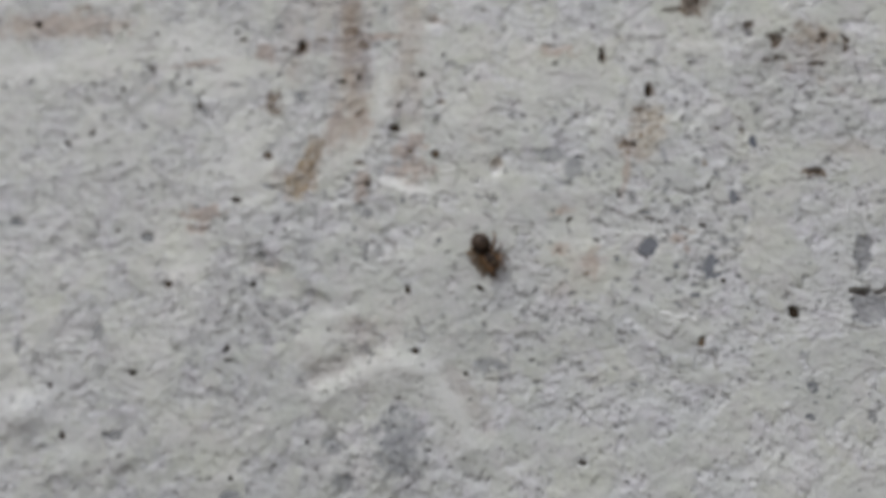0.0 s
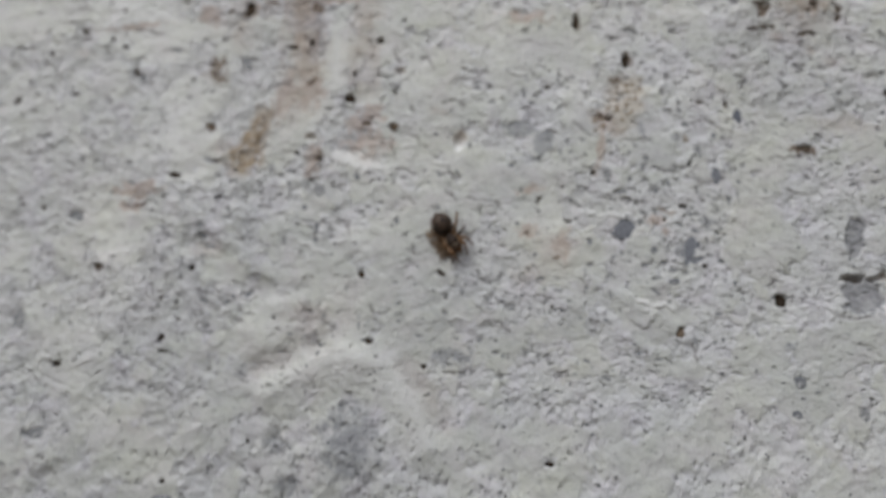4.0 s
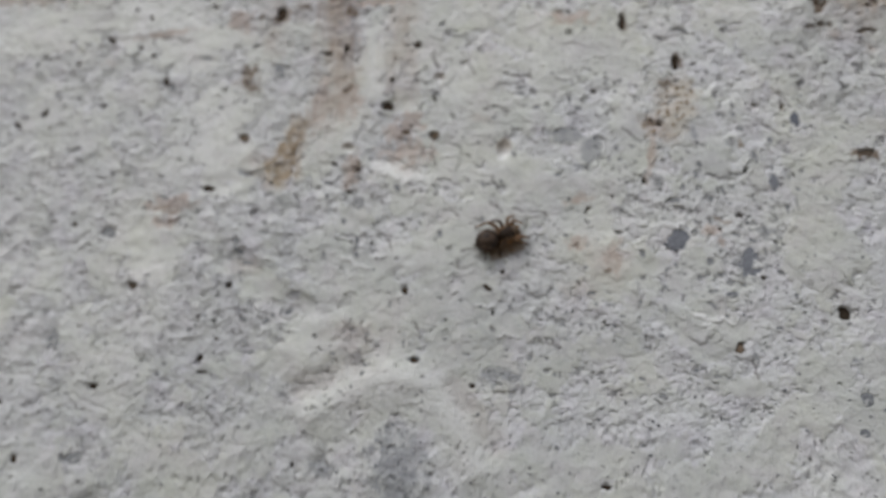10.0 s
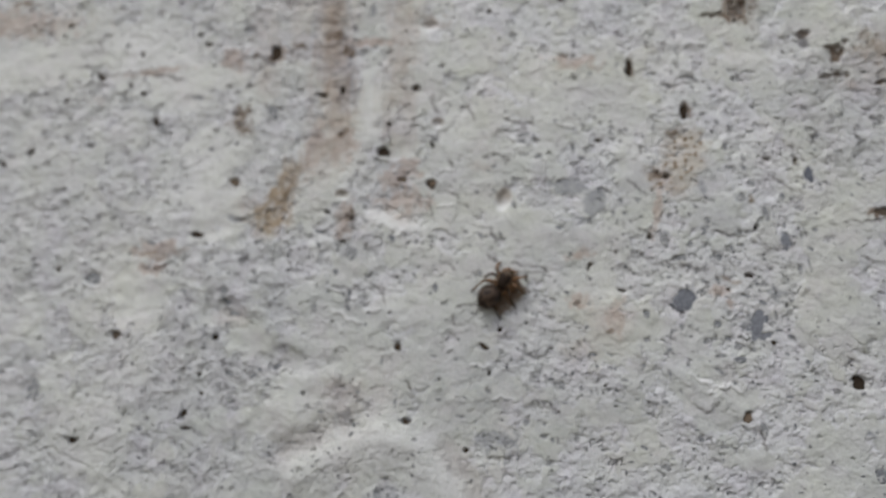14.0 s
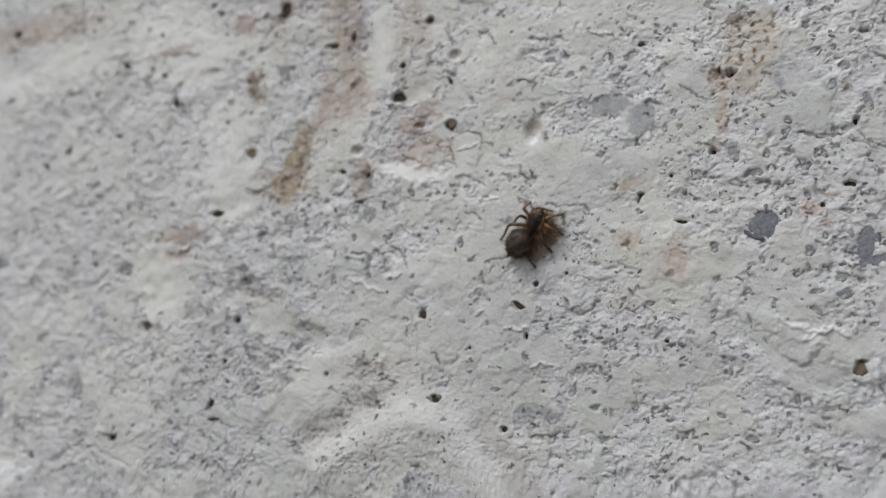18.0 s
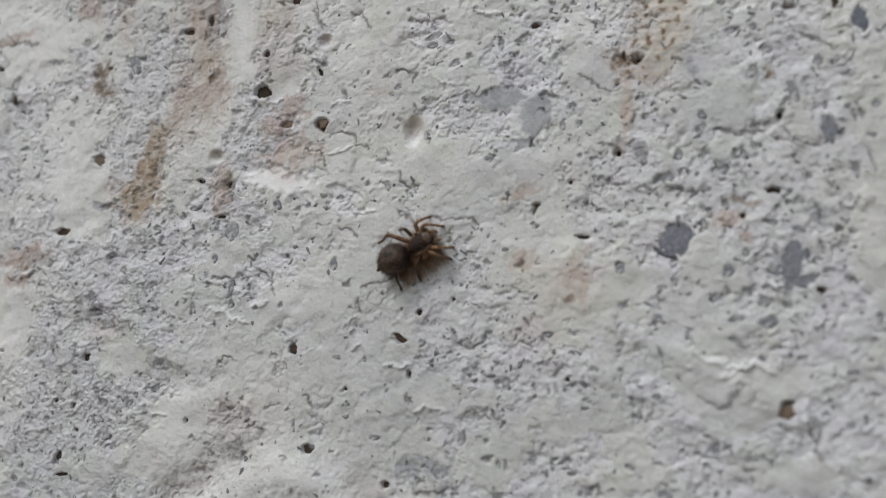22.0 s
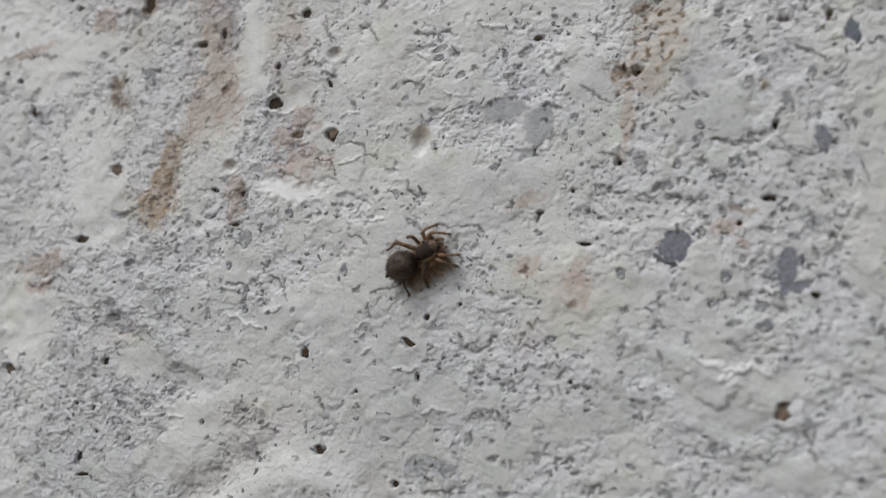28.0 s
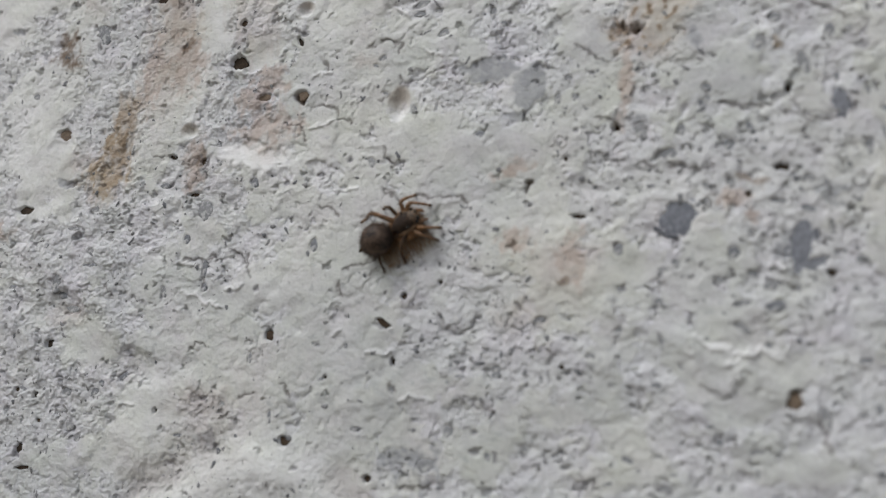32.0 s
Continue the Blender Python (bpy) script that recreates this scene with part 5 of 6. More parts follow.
nick(66.66, 18.00, 0.67, 0.50, -20)
nick(66.78, 28.28, 0.31, 0.35, 0)
nick(48.71, 39.63, 0.81, 0.85, 0)
nick(47.04, 18.13, 0.54, 0.43, 0)
nick(38.63, 25.64, 0.40, 0.45, 0)
nick(61.81, 12.64, 0.52, 0.33, 0)
haze("rose", 60.81, 30.16, 1.39, 0.63, -15, 0.6)
haze("rose", 58.19, 31.56, 1.09, 0.81, 0, 0.6)
haze("rose", 69.15, 29.55, 0.68, 1.94, 0, 0.6)
haze("rose", 54.02, 33.92, 1.11, 0.55, 0, 0.6)
haze("tan", 56.57, 37.07, 2.37, 3.24, 0, 0.4)
haze("rose", -58.94, 48.27, 2.10, 0.60, 0, 0.5)
haze("rose", -51.25, 53.63, 1.71, 0.92, 0, 0.5)
haze("rose", -53.17, 50.68, 1.89, 0.91, 0, 0.5)
haze("rose", -35.78, 36.76, 2.12, 0.46, 0, 0.5)
haze("rose", 21.07, 37.56, 2.17, 0.43, 20, 0.5)
haze("rose", -44.15, 32.79, 1.25, 0.73, 0, 0.5)
haze("rose", -17.80, 50.68, 5.24, 6.70, 0, 0.5)
haze("rose", -4.98, 52.39, 3.41, 4.75, 0, 0.5)
haze("slate", -78.66, 38.11, 2.34, 1.78, 0, 0.7)
haze("tan", -38.13, 52.92, 1.11, 1.98, 0, 0.55)
dimple(1.39, 43.25, 1.5, 0.95, 0, 0.4)
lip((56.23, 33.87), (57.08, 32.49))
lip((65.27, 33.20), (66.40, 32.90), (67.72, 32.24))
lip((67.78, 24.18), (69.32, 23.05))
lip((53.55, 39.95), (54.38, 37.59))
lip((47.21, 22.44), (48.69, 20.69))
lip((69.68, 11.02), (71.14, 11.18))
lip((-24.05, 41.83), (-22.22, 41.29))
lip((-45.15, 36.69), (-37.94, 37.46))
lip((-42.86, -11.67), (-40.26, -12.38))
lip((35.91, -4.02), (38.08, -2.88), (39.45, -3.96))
ledge(-2.2, 16.0, 4.6, 1.5, -14, 0.26)
dimple(11.80, 18.90, 1.15, 1.75, -9, 0.6)
streak("ochre", ((-15.6, 22.8), (-16.6, 18.5), (-18.2, 14.8)), 1.7, 0.8)
streak("umber", ((-15.6, 21.6), (-16.2, 18.6)), 0.35, 0.4)

# thin remains of whitewash towards the upper left, also painting in the stronger light there
wash_and_light = smooth(0.05, 0.5, perlin(WX / 9, WZ / 7, 25) + 0.5 * perlin(WX / 2.5, WZ / 2.2, 26) - GX / 70 + GZ / 90 - 0.15)
np.maximum(MASKS["chalk_and_light"], 0.28 * wash_and_light * smooth(100, 80, np.abs(GX)), out=MASKS["chalk_and_light"])

# a thin grey tone, mostly low on the patch: the light's falloff painted in
film = smooth(-0.2, 0.6, perlin(WX / 7, WZ / 6, 31) + 0.6 * perlin(WX / 2.1, WZ / 1.9, 32) + (GX + 25) / 60 - GZ / 22)
np.maximum(MASKS["slate"], 0.2 * film * smooth(100, 80, np.abs(GX)), out=MASKS["slate"])

# Countless small pits and specks of the sandy layer.
def sprinkle(count, lo, hi, depth, chance_rough, chance_skin):
    xs, zs = rng.uniform(-88, 77, count), rng.uniform(-36, 63, count)
    rs = lo + (hi - lo) * rng.random(count) ** 2.2
    keep = rng.random(count)
    for x, z, r, k, e in zip(xs, zs, rs, keep, rng.uniform(0.6, 1.5, count)):
        i, j = np.searchsorted(gx, x), np.searchsorted(gz, z)
        if CLEAN[j, i] or k > (chance_skin + (chance_rough - chance_skin) * ROUGH[j, i]) * min(1.0, 0.4 + 2 * GRIT[j, i] + 0.5 * ROUGH[j, i]):
            continue
        w = window(x, z, r * 2.2)
        if H[w].size == 0:
            continue
        dx, dz = GX[w] - x + 1.5 * r * FRAY_X[w] / 0.3, GZ[w] - z + 1.5 * r * FRAY_Z[w] / 0.3
        d = np.sqrt((dx / e) ** 2 + (dz * e) ** 2) / r
        H[w] -= depth * r * (1 - smooth(0.62, 1.02, d) - 0.10 * np.exp(-((d - 1.25) / 0.22) ** 2))


def chips(count):
    """Thin flakes that have come off the skin: shallow steps with sharp, ragged edges."""
    xs, zs = rng.uniform(-88, 77, count), rng.uniform(-36, 63, count)
    rs, deep = 0.22 + 0.75 * rng.random(count) ** 2.0, rng.uniform(0.04, 0.105, count)
    turns, e, keep = rng.uniform(0, math.pi, count), rng.uniform(0.55, 1.0, count), list(rng.random(count))
    for x, z, r, q, a, k in zip(xs, zs, rs, deep, turns, e):
        i, j = np.searchsorted(gx, x), np.searchsorted(gz, z)
        w = window(x, z, r * 1.9)
        if H[w].size == 0 or CLEAN[j, i] or keep.pop() > 0.25 + 1.5 * GRIT[j, i] + 0.6 * ROUGH[j, i]:
            continue
        dx, dz = GX[w] - x + 1.2 * r * FRAY_X[w] / 0.3 + 0.5 * r * WARP_X[w], GZ[w] - z + 1.2 * r * FRAY_Z[w] / 0.3 + 0.5 * r * WARP_Z[w]
        c, n = math.cos(a), math.sin(a)
        d = np.sqrt((dx * c + dz * n) ** 2 + ((dz * c - dx * n) / k) ** 2) / r
        H[w] -= q * (1 - smooth(0.80, 1.0, d))


chips(6000)
sprinkle(15000, 0.09, 0.34, 1.05, 0.52, 0.32)
sprinkle(2500, 0.2, 0.6, -0.22, 0.8, 0.1)


# ---- helpers for things ----
def mesh_from(name, verts, faces, material, flat=False):
    me = bpy.data.meshes.new(name)
    me.from_pydata(verts, [], faces)
    me.polygons.foreach_set("use_smooth", [not flat] * len(me.polygons))
    me.materials.append(material)
    me.update()
    return me


def part(name, me, parent, label=""):
    ob = new(name, me)
    ob.parent = parent
    return tagged(ob, label=label)


# ---- the large structure ----
def build_wall():
    count = NX * NZ
    ids = np.arange(count, dtype=np.int32).reshape(NZ, NX)
    rim = np.concatenate([ids[0, :-1], ids[:-1, -1], ids[-1, :0:-1], ids[:0:-1, 0]])      # once round the border
    co = np.empty((count + len(rim), 3), np.float32)
    co[:count, 0], co[:count, 1], co[:count, 2] = GX.ravel() * MM, -H.ravel() * MM, GZ.ravel() * MM
    co[count:] = co[rim]
    co[count:, 1] = 0.2
    back = count + np.arange(len(rim), dtype=np.int32)
    quads = np.stack([ids[:-1, :-1], ids[:-1, 1:], ids[1:, 1:], ids[1:, :-1]], -1).reshape(-1, 4)
    sides = np.stack([rim, back, np.roll(back, -1), np.roll(rim, -1)], -1)
    corners = count + np.array([0, NX - 1, NX + NZ - 2, 2 * NX + NZ - 3], np.int32)[::-1]
    loops = np.concatenate([quads.ravel(), sides.ravel(), corners]).astype(np.int32)
    sizes = np.full(len(quads) + len(sides) + 1, 4, np.int32)
    starts = np.concatenate([[0], np.cumsum(sizes)[:-1]]).astype(np.int32)
    me = bpy.data.meshes.new("wall")
    me.vertices.add(len(co))
    me.vertices.foreach_set("co", co.ravel())
    me.loops.add(len(loops))
    me.loops.foreach_set("vertex_index", loops)
    me.polygons.add(len(sizes))
    me.polygons.foreach_set("loop_start", starts)
    me.polygons.foreach_set("loop_total", sizes)
    flags = np.ones(len(sizes), bool)
    flags[len(quads):] = False
    me.polygons.foreach_set("use_smooth", flags)
    for name, values in (("skin", SKIN), ("grit", GRIT), *MASKS.items()):
        a = me.attributes.new(name, "FLOAT", "POINT")
        a.data.foreach_set("value", np.concatenate([values.ravel(), np.zeros(len(rim), np.float32)]).astype(np.float32))
    me.materials.append(CONCRETE)
    me.update(calc_edges=True)
    ob = new("wall_north", me)
    ob.location = (0, 0, Z0)
    return tagged(ob, "pale grey weathered concrete wall, pitted and streaked with rust-brown stains", "wall", kind="structure")


wall = build_wall()


def build_ground():
    vs = [(-400, -400, 0), (400, -400, 0), (400, 400, 0), (-400, 400, 0)]
    ob = new("ground", mesh_from("ground", vs, [(0, 1, 2, 3)], GROUND))
    return tagged(ob, "trodden grey-brown earth at the foot of the concrete wall", "ground", kind="structure")


build_ground()


# ---- stones and soil set in the wall ----
def lump(rx, rz, up, down, sides, rough, seed):
    """A flattened, irregular pebble in the plane of the wall; its dome points to -y. In metres."""
    r = random.Random(seed)
    wob = [1 + r.uniform(-rough, rough) for _ in range(sides)]
    vs, fs = [], []
    for k, (size, y) in enumerate(((0.92, down), (1.0, 0.0), (0.80, -up * 0.75), (0.42, -up))):
        for n in range(sides):
            a = 2 * math.pi * n / sides
            j = 1 + r.uniform(-0.05, 0.05)
            vs.append((math.cos(a) * rx * size * wob[n] * j, y + r.uniform(-0.12, 0.12) * up, math.sin(a) * rz * size * wob[n] * j))
    for k in range(3):
        for n in range(sides):
            m = (n + 1) % sides
            fs.append((k * sides + n, k * sides + m, (k + 1) * sides + m, (k + 1) * sides + n))
    fs.append(tuple(range(3 * sides, 4 * sides)))
    fs.append(tuple(range(sides - 1, -1, -1)))
    return [tuple(c * MM for c in v) for v in vs], fs


for n, (x, z, rx, rz, turn, level) in enumerate(STONES):
    vs, fs = lump(rx, rz, 0.04 + 0.02 * min(rx, rz), 0.5, 9, 0.10 if rx * rz > 0.6 else 0.24, n)
    ob = part("stone", mesh_from("stone", vs, fs, STONE if rx * rz > 0.6 and 25 < x < 50 else CHIP), wall, "blue-grey stone chip bare in the concrete" if rx * rz > 0.6 else "")
    ob.matrix_basis = pose(x * MM, -(level - 0.11) * MM, z * MM, 0, -turn, 0)

for n, (x, z, rx, rz, turn, material, up) in enumerate(PORES):
    vs, fs = lump(rx * 1.02, rz * 1.02, 0.05, 0.2, 10, 0.22, 500 + n)
    ob = part("pore_soil", mesh_from("pore_soil", vs, fs, material), wall)
    ob.matrix_basis = pose(x * MM, -(height(x, z) + up) * MM, z * MM, 0, -turn, 0)


def build_sand():
    """Dark sand grains that show in the worn layer: one joined piece of stuff."""
    r = random.Random(5)
    vs, fs = [], []
    places = []
    for x, z, rx, rz, turn, count in CLUSTERS:
        c, s = math.cos(radians(turn)), math.sin(radians(turn))
        for _ in range(int(count * 1.5)):
            a, q = r.uniform(0, 2 * math.pi), math.sqrt(r.random())
            u, w = math.cos(a) * q * rx, math.sin(a) * q * rz
            places.append((x + u * c - w * s, z + u * s + w * c))
    while len(places) < 10500:
        x, z = r.uniform(-86, 76), r.uniform(-35, 62)
        i, j = int(np.searchsorted(gx, x)), int(np.searchsorted(gz, z))
        if not CLEAN[j, i] and r.random() < 0.36 + 0.6 * float(ROUGH[j, i]) - 0.45 * float(GRIT[j, i]):
            places.append((x, z))
    for x, z in places:
        i, j = int(np.searchsorted(gx, x)), int(np.searchsorted(gz, z))
        size = 0.06 + 0.25 * r.random() ** 2.5
        long, lean = r.uniform(0.6, 1.9), r.uniform(0, math.pi)
        y, base = -float(H[j, i]), len(vs)
        lift, wob = r.uniform(-0.035, 0.02), [r.uniform(0.45, 1.3) for _ in range(7)]
        for k, d in ((1.1, 0.08), (0.72, 0.0)):
            for n in range(7):
                a = n * 2 * math.pi / 7
                q = k * size * wob[n]
                u, w = math.cos(a) * q * long, math.sin(a) * q / long
                vs.append(((x + u * math.cos(lean) - w * math.sin(lean)) * MM, (y + d + lift) * MM, (z + u * math.sin(lean) + w * math.cos(lean)) * MM))
        for n in range(7):
            m = (n + 1) % 7
            fs.append((base + n, base + m, base + 7 + m, base + 7 + n))
        fs.append(tuple(base + 7 + n for n in range(7)))
    ob = part("sand_grains", mesh_from("sand_grains", vs, fs, SAND), wall, "countless dark grey sand grains in the worn concrete")
    tagged(ob, kind="stuff")


build_sand()


# ---- the spider ----
def blob(rx, ry, rz, shape, rings=20, sides=28):
    """A closed body of revolution about x, its cross-section altered by shape(u, angle)."""
    vs, fs = [(-rx, 0, 0)], []
    for k in range(1, rings):
        t = math.pi * k / rings
        u = -math.cos(t)
        for n in range(sides):
            a = 2 * math.pi * n / sides
            sy, sz, dz = shape(u, a)
            vs.append((u * rx, math.sin(t) * math.cos(a) * ry * sy, math.sin(t) * math.sin(a) * rz * sz + dz))
    vs.append((rx, 0, 0))
    for n in range(sides):
        m = (n + 1) % sides
        fs.append((0, 1 + m, 1 + n))
        for k in range(rings - 2):
            a, b = 1 + k * sides, 1 + (k + 1) * sides
            fs.append((a + n, a + m, b + m, b + n))
        e = 1 + (rings - 2) * sides
        fs.append((e + n, e + m, len(vs) - 1))
    return vs, fs


def scaled(vs, move=(0, 0, 0)):
    return [((x + move[0]) * MM, (y + move[1]) * MM, (z + move[2]) * MM) for x, y, z in vs]


def tube(points, radii, sides=10):
    """A tapered limb through the points, closed at both ends."""
    vs, fs = [], []
    pts = [Vector(p) for p in points]
    for k, p in enumerate(pts):
        way = (pts[min(k + 1, len(pts) - 1)] - pts[max(k - 1, 0)]).normalized()
        side = way.cross(Vector((0, 0, 1)))
        side = side.normalized() if side.length > 1e-3 else Vector((0, 1, 0))
        up = side.cross(way)
        for n in range(sides):
            a = 2 * math.pi * n / sides
            vs.append(tuple(p + radii[k] * (math.cos(a) * side + math.sin(a) * up)))
    for k in range(len(pts) - 1):
        for n in range(sides):
            m = (n + 1) % sides
            fs.append((k * sides + n, k * sides + m, (k + 1) * sides + m, (k + 1) * sides + n))
    fs.append(tuple(range(sides - 1, -1, -1)))
    fs.append(tuple((len(pts) - 1) * sides + n for n in range(sides)))
    return vs, fs


def rounded(points, radii, steps=4):
    """More points along a limb, on a smooth curve through those given."""
    pts = [Vector(p) for p in points]
    pts = [pts[0] * 2 - pts[1]] + pts + [pts[-1] * 2 - pts[-2]]
    out, sizes = [], []
    for k in range(1, len(pts) - 2):
        a, b, c, d = pts[k - 1:k + 3]
        for n in range(steps):
            t = n / steps
            out.append(0.5 * (2 * b + (c - a) * t + (2 * a - 5 * b + 4 * c - d) * t * t + (3 * b - a - 3 * c + d) * t ** 3))
            sizes.append(radii[k - 1] + (radii[k] - radii[k - 1]) * t)
    return out + [pts[-2]], sizes + [radii[-1]]


def bristles(name, vs, centre, count, length, lean, parent, seed, label, material=None, thick=0.017, stray=0.35):
    """Short hairs that stand out from a body and lean along x."""
    r = random.Random(seed)
    out, fs = [], []
    c = Vector(centre)
    for _ in range(count):
        p = Vector(vs[r.randrange(len(vs))]) + Vector([r.uniform(-0.08, 0.08) for _ in range(3)])
        way = (p - c).normalized() + Vector((lean, r.uniform(-stray, stray), r.uniform(-0.2, 0.35)))
        way.normalize()
        side = way.cross(Vector((r.uniform(-1, 1), r.uniform(-1, 1), r.uniform(-1, 1)))).normalized() * thick
        other = way.cross(side).normalized() * thick
        p = p - way * 0.06
        tip = p + way * (length * r.uniform(0.6, 1.3) + 0.06)
        b = len(out)
        out += [tuple(p + side), tuple(p - side * 0.5 + other), tuple(p - side * 0.5 - other), tuple(tip)]
        fs += [(b, b + 1, b + 3), (b + 1, b + 2, b + 3), (b + 2, b, b + 3)]
    ob = part(name, mesh_from(name, scaled(out), fs, material or HAIR), parent, label)
    tagged(ob, kind="stuff")


SPIDER = new("spider")
tagged(SPIDER, "small hairy brown jumping spider with amber legs on the concrete wall", "spider")
SPIDER_LEGS, SPIDER_HEAD = [], []
NECK = Vector((1.7 * MM, 0, 1.25 * MM))        # where the head turns on the abdomen


def build_spider():
    def belly(u, a):
        wide = 1.0 + 0.05 * u - 0.12 * max(u, 0) ** 2
        return wide, 0.92 if math.sin(a) < 0 else 1.0, 0.06 * (1 - u * u)

    vs, fs = blob(1.42, 1.32, 1.15, belly)
    at = (0.0, 0.0, 1.25)
    abdomen = part("abdomen", mesh_from("abdomen", scaled(vs, at), fs, ABDOMEN), SPIDER, "rounded dark brown mottled abdomen")
    placed = [(x + at[0], y + at[1], z + at[2]) for x, y, z in vs]
    bristles("hair", placed, at, 1000, 0.24, -0.9, abdomen, 3, "short grey-brown hairs")
    # added hairs near the wall stand in for the brown contact shadow
    low = [p for p in placed if p[2] < 0.95]
    bristles("fringe", low, (0, 0, 1.5), 900, 0.55, -0.2, abdomen, 8, "thin tan hairs low on the flanks, added for the soft brown shadow")

    def shell(u, a):
        boxy = 1.0 + 0.16 * abs(math.sin(2 * a)) * (0.5 + 0.5 * u)
        return boxy * (1.0 + 0.12 * u), boxy * (0.82 + (0.18 if u > 0.1 else 0.06)), 0.10 * u

    vs, fs = blob(1.16, 0.74, 0.74, shell, 18, 26)
    at = (2.62, 0.0, 1.25)
    head = part("cephalothorax", mesh_from("cephalothorax", scaled(vs, at), fs, CARAPACE), SPIDER, "velvety dark brown head and thorax")
    SPIDER_HEAD.append(head)
    placed = [(x + at[0], y + at[1], z + at[2]) for x, y, z in vs]
    bristles("hair", placed, at, 260, 0.2, 0.5, head, 4, "short brown hairs")
    vs, fs = blob(0.52, 0.60, 0.50, lambda u, a: (1.0, 1.0, 0.0), 12, 18)
    part("forehead", mesh_from("forehead", scaled(vs, (3.42, 0.03, 1.46)), fs, FOREHEAD), head, "tan hairy forehead")
    bristles("hair", [(x + 3.42, y + 0.03, z + 1.46) for x, y, z in vs], (3.2, 0, 1.2), 240, 0.2, 0.3, head, 5, "pale tan hairs", TAN_HAIR)
    for side in (1, -1):
        vs, fs = blob(0.95, 0.20, 0.34, lambda u, a: (1.0 + 0.15 * math.sin(7 * u), 1.0, 0.06 * u), 14, 14)
        part("side_band", mesh_from("side_band", scaled(vs, (2.85, side * 0.70, 1.25)), fs, SIDE), head, "pale tan band along the head")
        bristles("hair", [(x + 2.85, y + side * 0.70, z + 1.25) for x, y, z in vs], (2.85, side * 0.5, 1.0), 160, 0.2, 0.3, head, 40 + side, "pale tan hairs", TAN_HAIR)
    for x, y, z, s in ((3.86, 0.26, 1.50, 0.20), (3.86, -0.26, 1.50, 0.20), (3.72, 0.58, 1.62, 0.12), (3.72, -0.58, 1.62, 0.12), (2.9, 0.66, 1.92, 0.11), (2.9, -0.66, 1.92, 0.11)):
        vs, fs = blob(s, s, s, lambda u, a: (1, 1, 0), 8, 12)
        part("eye", mesh_from("eye", scaled(vs, (x, y, z)), fs, EYE), head, "shiny black eye")
    # wide mass of leg bases; its hairs also fill in the shadow below
    vs, fs = blob(1.45, 1.2, 0.42, lambda u, a: (1.0 + 0.10 * math.cos(9 * u), 1.0, 0.0), 16, 24)
    under = part("underside", mesh_from("underside", scaled(vs, (2.45, 0.0, 0.62)), fs, LEG), SPIDER, "brown hairy underside and leg bases")
    bristles("hair", [(x + 2.45, y, z + 0.62) for x, y, z in vs], (2.45, 0, 0.62), 1000, 0.5, 0.0, under, 6, "brown hairs", TAN_HAIR, 0.012, 0.6)
    # loose hairs beside the body, added to imitate its warm shadow
    r = random.Random(9)
    flank = [(1.7 + r.uniform(-2.1, 2.2), -0.6 - 1.75 * r.random() ** 1.3, 0.34 + r.uniform(-0.25, 0.15)) for _ in range(2600)]
    bristles("fringe", flank, (2.0, 1.8, 0.5), 1900, 0.5, 0.0, under, 7, "long thin tan hairs added between the legs as warm shadow", PALE_HAIR, 0.010, 0.9)
    vs, fs = tube([(-1.45, 0, 1.2), (-1.75, 0, 1.0), (-1.95, 0, 0.85)], [0.22, 0.14, 0.05])
    part("spinneret", mesh_from("spinneret", scaled(vs), fs, LEG_DARK), SPIDER)
    for s in (1, -1):
        vs, fs = tube([(3.5, s * 0.35, 1.0), (3.95, s * 0.5, 1.05), (4.25, s * 0.42, 0.6), (4.3, s * 0.35, 0.35)], [0.16, 0.15, 0.14, 0.08])
        part("palp", mesh_from("palp", scaled(vs), fs, LEG), head, "short amber palp")

    # hip, foot, lift of the knee and dress of each leg; the left side is +y
    build_leg((2.85, 0.58), (4.95, 0.62), 0.75, LEG, 1.15, 0.20)
    build_leg((2.90, 0.62), (4.25, 2.06), 0.65, LEG, 1.10, 0.20)
    build_leg((2.40, 0.68), (1.27, 2.45), 0.55, LEG_DARK, 1.0)
    build_leg((2.00, 0.55), (-0.92, 2.45), 1.25, LEG, 1.15, 0.10)
    build_leg((3.15, -0.55), (4.90, -1.50), 0.50, LEG, 1.1, 0.10, 220)
    build_leg((2.90, -0.68), (4.25, -2.32), 0.45, LEG, 1.08, 0.06, 240)
    # these two get the dark material for the shadow they stand in
    build_leg((2.40, -0.68), (1.03, -2.55), 0.10, LEG_DARK, 1.1, -0.10, 220)
    build_leg((2.00, -0.55), (-0.96, -2.35), -0.15, LEG_DARK, 1.0, -0.32)


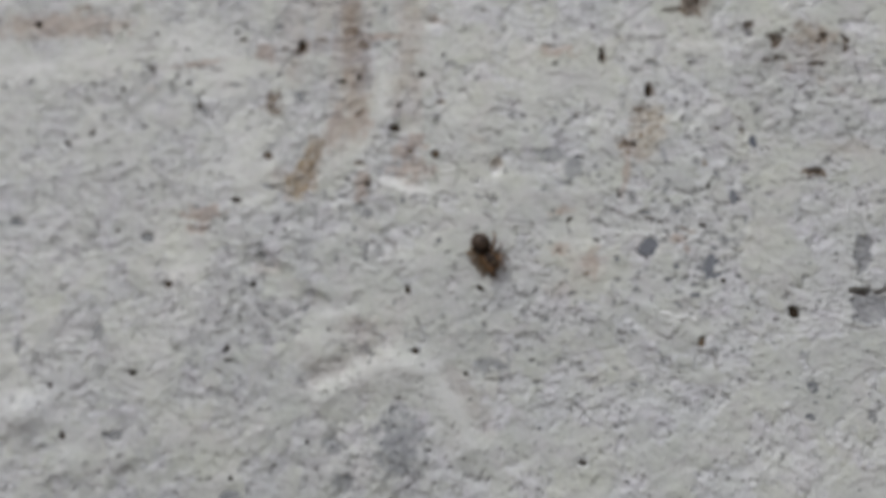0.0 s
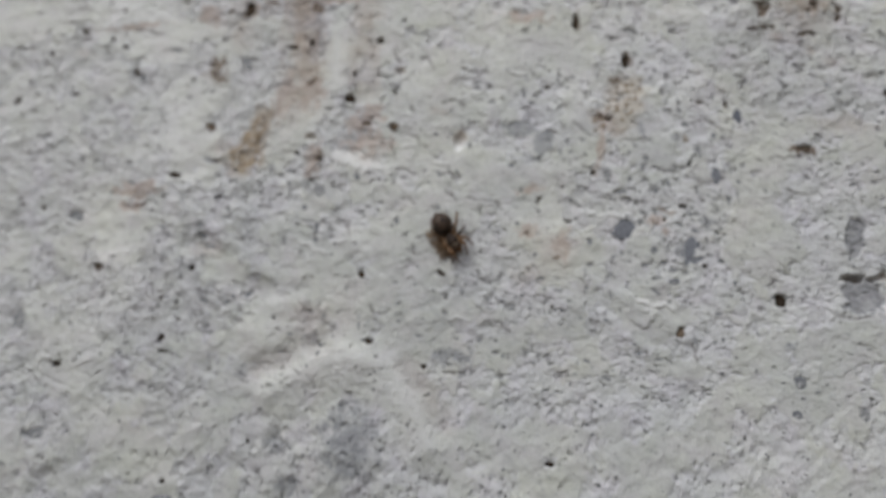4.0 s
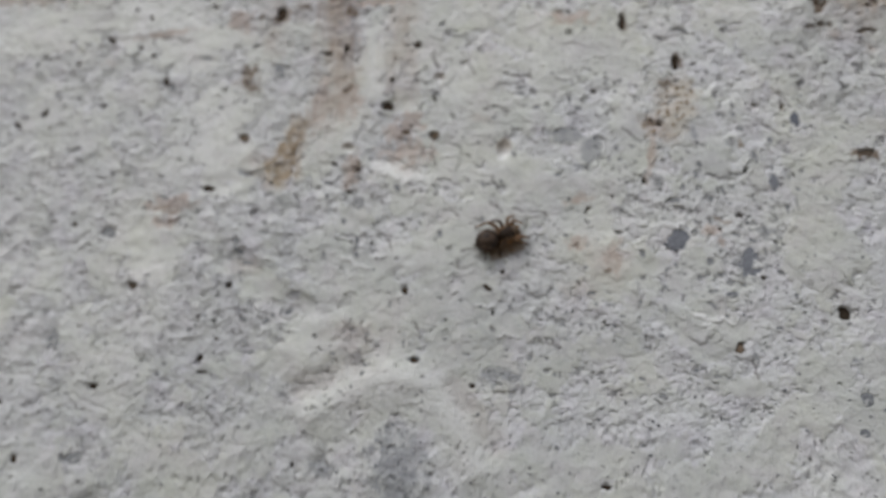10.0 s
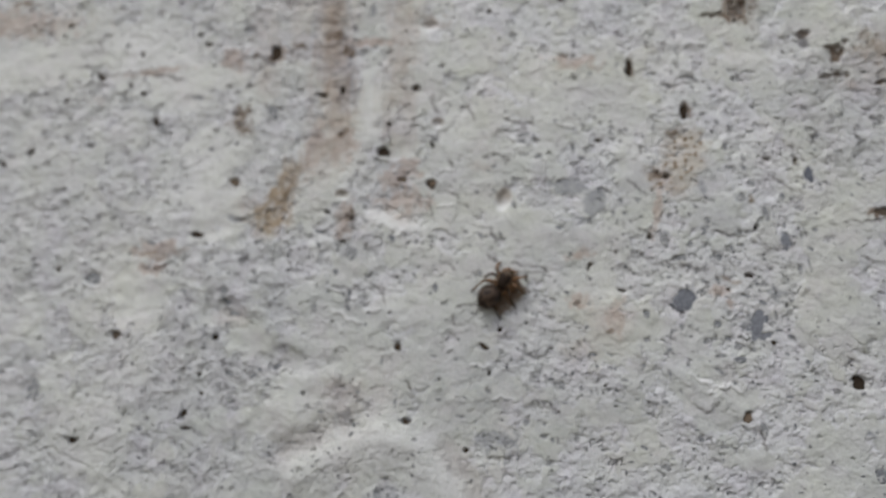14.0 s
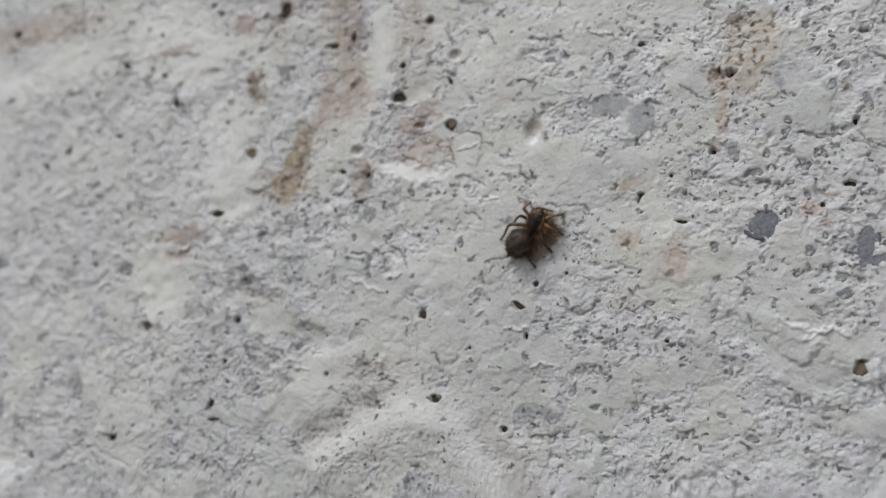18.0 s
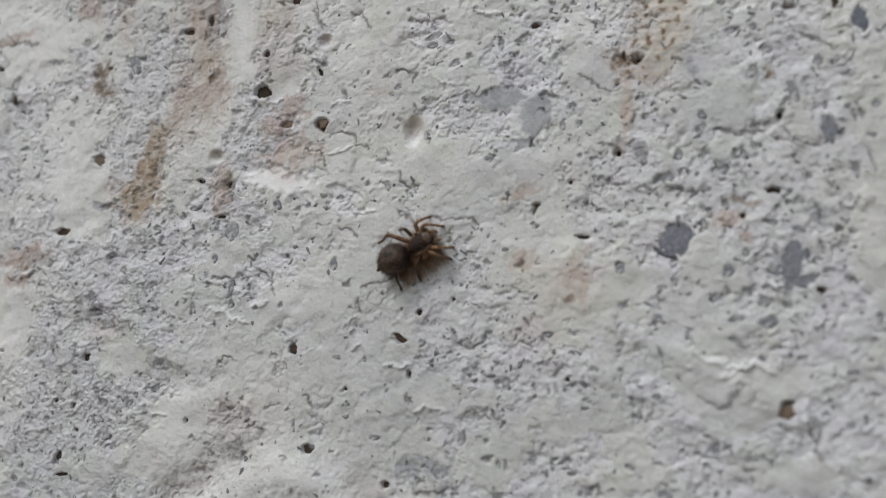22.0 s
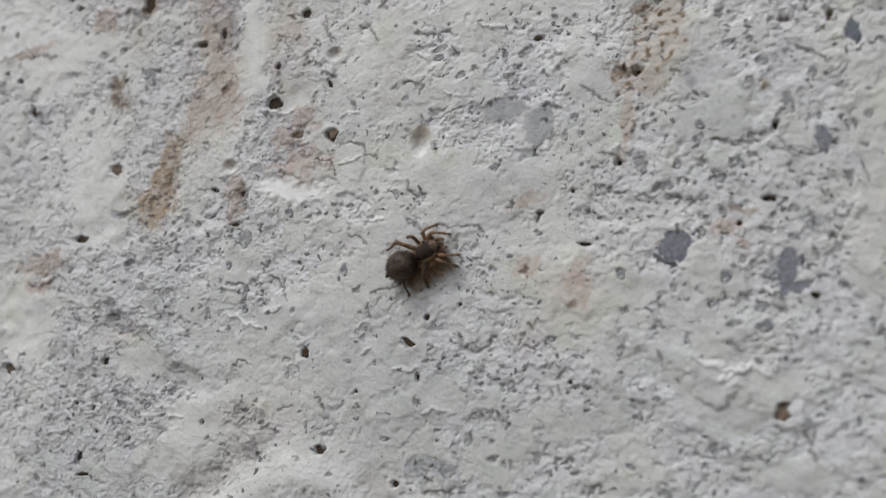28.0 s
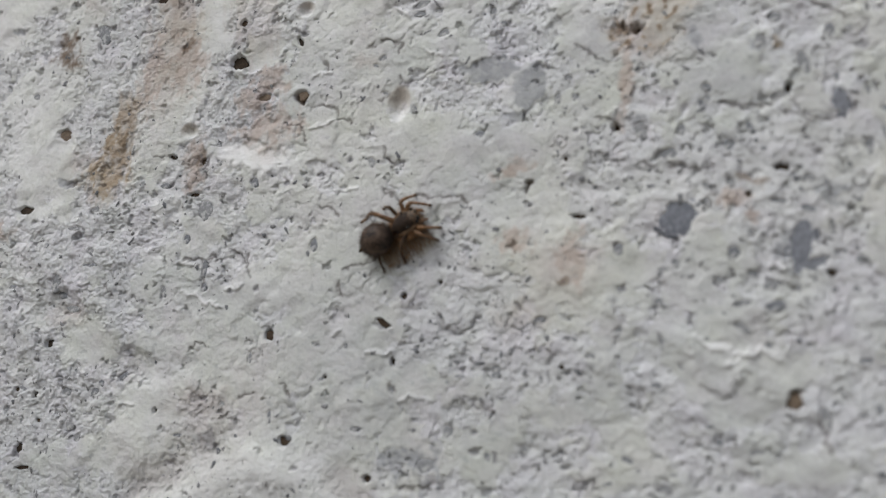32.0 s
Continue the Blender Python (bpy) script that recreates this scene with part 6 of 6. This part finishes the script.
def build_leg(hip, foot, lift, material, stout, out=0.16, hairs=170):
    dx, dy = foot[0] - hip[0], foot[1] - hip[1]
    far, turn = math.hypot(dx, dy), math.degrees(math.atan2(dy, dx))
    z = 0.95
    sway = out * math.copysign(1, foot[1]) * far * (-1 if foot[0] < hip[0] else 1)
    pts = [(0, 0, 0), (0.18 * far, 0.45 * sway, 0.5 * lift), (0.42 * far, sway, lift), (0.56 * far, sway, 0.86 * lift), (0.78 * far, 0.6 * sway, 0.1 - 0.25 * z), (0.93 * far, 0.15 * sway, 0.14 - 0.8 * z), (far, 0, 0.06 - z)]
    radii = [0.15, 0.175, 0.15, 0.115, 0.095, 0.075, 0.05]
    pts, radii = rounded(pts, [r * stout for r in radii])
    vs, fs = tube(pts, radii)
    ob = part("leg", mesh_from("leg", scaled(vs), fs, material), SPIDER, "slender amber-brown leg" if material is LEG else "dark brown leg")
    ob.matrix_basis = pose(hip[0] * MM, hip[1] * MM, z * MM, 0, 0, turn)
    ends, fs = tube([pts[-4], pts[-2], pts[-1]], [0.055, 0.085, 0.05], 8)
    part("foot", mesh_from("foot", scaled(ends), fs, LEG_DARK), ob, "dark foot tuft")
    bristles("hair", vs, (0.4 * far, 0, -0.6), hairs, 0.16, 0.3, ob, len(SPIDER_LEGS) + 20, "fine brown hairs")
    SPIDER_LEGS.append((ob, hip, z, turn))


build_spider()


# ---- what moves ----
def on_wall(x, z, heading, tilt=0.0):
    """The spider's pose on the wall: place in millimetres, heading in degrees from the wall's right to its top, nose lifted by tilt."""
    turn = Matrix(((1, 0, 0), (0, 0, -1), (0, 1, 0))).to_4x4()
    level = float(H[window(x, z, 3.0)].mean())
    return Matrix.Translation((x * MM, -level * MM, Z0 + z * MM)) @ turn @ pose(0, 0, 0, 0, -tilt, heading)


def motions():
    walk(SPIDER, [
        (0.0, on_wall(10.0, 6.7, -56)), (3.0, on_wall(10.0, 6.7, -57)), (6.4, on_wall(10.05, 6.65, -58)),
        (6.7, on_wall(10.05, 6.65, -44)), (7.0, on_wall(10.0, 6.6, -24)), (7.5, on_wall(9.60, 6.70, -14)),
        (8.0, on_wall(9.45, 6.95, -14)), (8.6, on_wall(9.50, 6.85, -15)), (9.0, on_wall(9.95, 6.3, 21)), (10.0, on_wall(10.05, 6.3, 21)),
        (13.0, on_wall(10.2, 6.4, 20)), (13.5, on_wall(10.6, 6.3, 42)), (15.5, on_wall(10.55, 6.6, 43)),
        (18.2, on_wall(10.55, 6.6, 44)), (18.45, on_wall(10.3, 7.0, 30)), (18.8, on_wall(10.2, 7.1, 26)),
        (25.0, on_wall(10.15, 7.1, 25)), (32.0, on_wall(10.15, 7.1, 25)),
    ])
    # how far each leg swings from its late stance in the earlier ones
    early = (6, 4, -4, -3, 26, 34, -38, -26)
    upright = (-40, -10, 2, 6, -15, -45, 14, 6)
    def turned(by):
        """The head and the legs on it, turned on the neck by so many degrees."""
        return Matrix.Translation(NECK) @ pose(0, 0, 0, 0, 0, by) @ Matrix.Translation(-NECK)

    for (leg, hip, z, turn), a, b in zip(SPIDER_LEGS, early, upright):
        def held(swing, by=0.0):
            return turned(by if hip[0] > 2.8 else 0.0) @ pose(hip[0] * MM, hip[1] * MM, z * MM, 0, 0, turn + swing)
        walk(leg, [(0.0, held(a)), (6.4, held(a)), (7.0, held(0.4 * a + 8)), (7.5, held(0.4 * a)), (8.6, held(0.5 * a)), (8.8, held(0.2 * a - 6)), (9.1, held(0.3 * a)),
                   (13.0, held(0.3 * a)), (13.5, held(b, 18)), (18.2, held(b, 18)), (18.5, held(0)), (32.0, held(0))])
    walk(SPIDER_HEAD[0], [(0.0, turned(0)), (13.0, turned(0)), (13.5, turned(18)), (18.2, turned(18)), (18.5, turned(0)), (32.0, turned(0))])


motions()
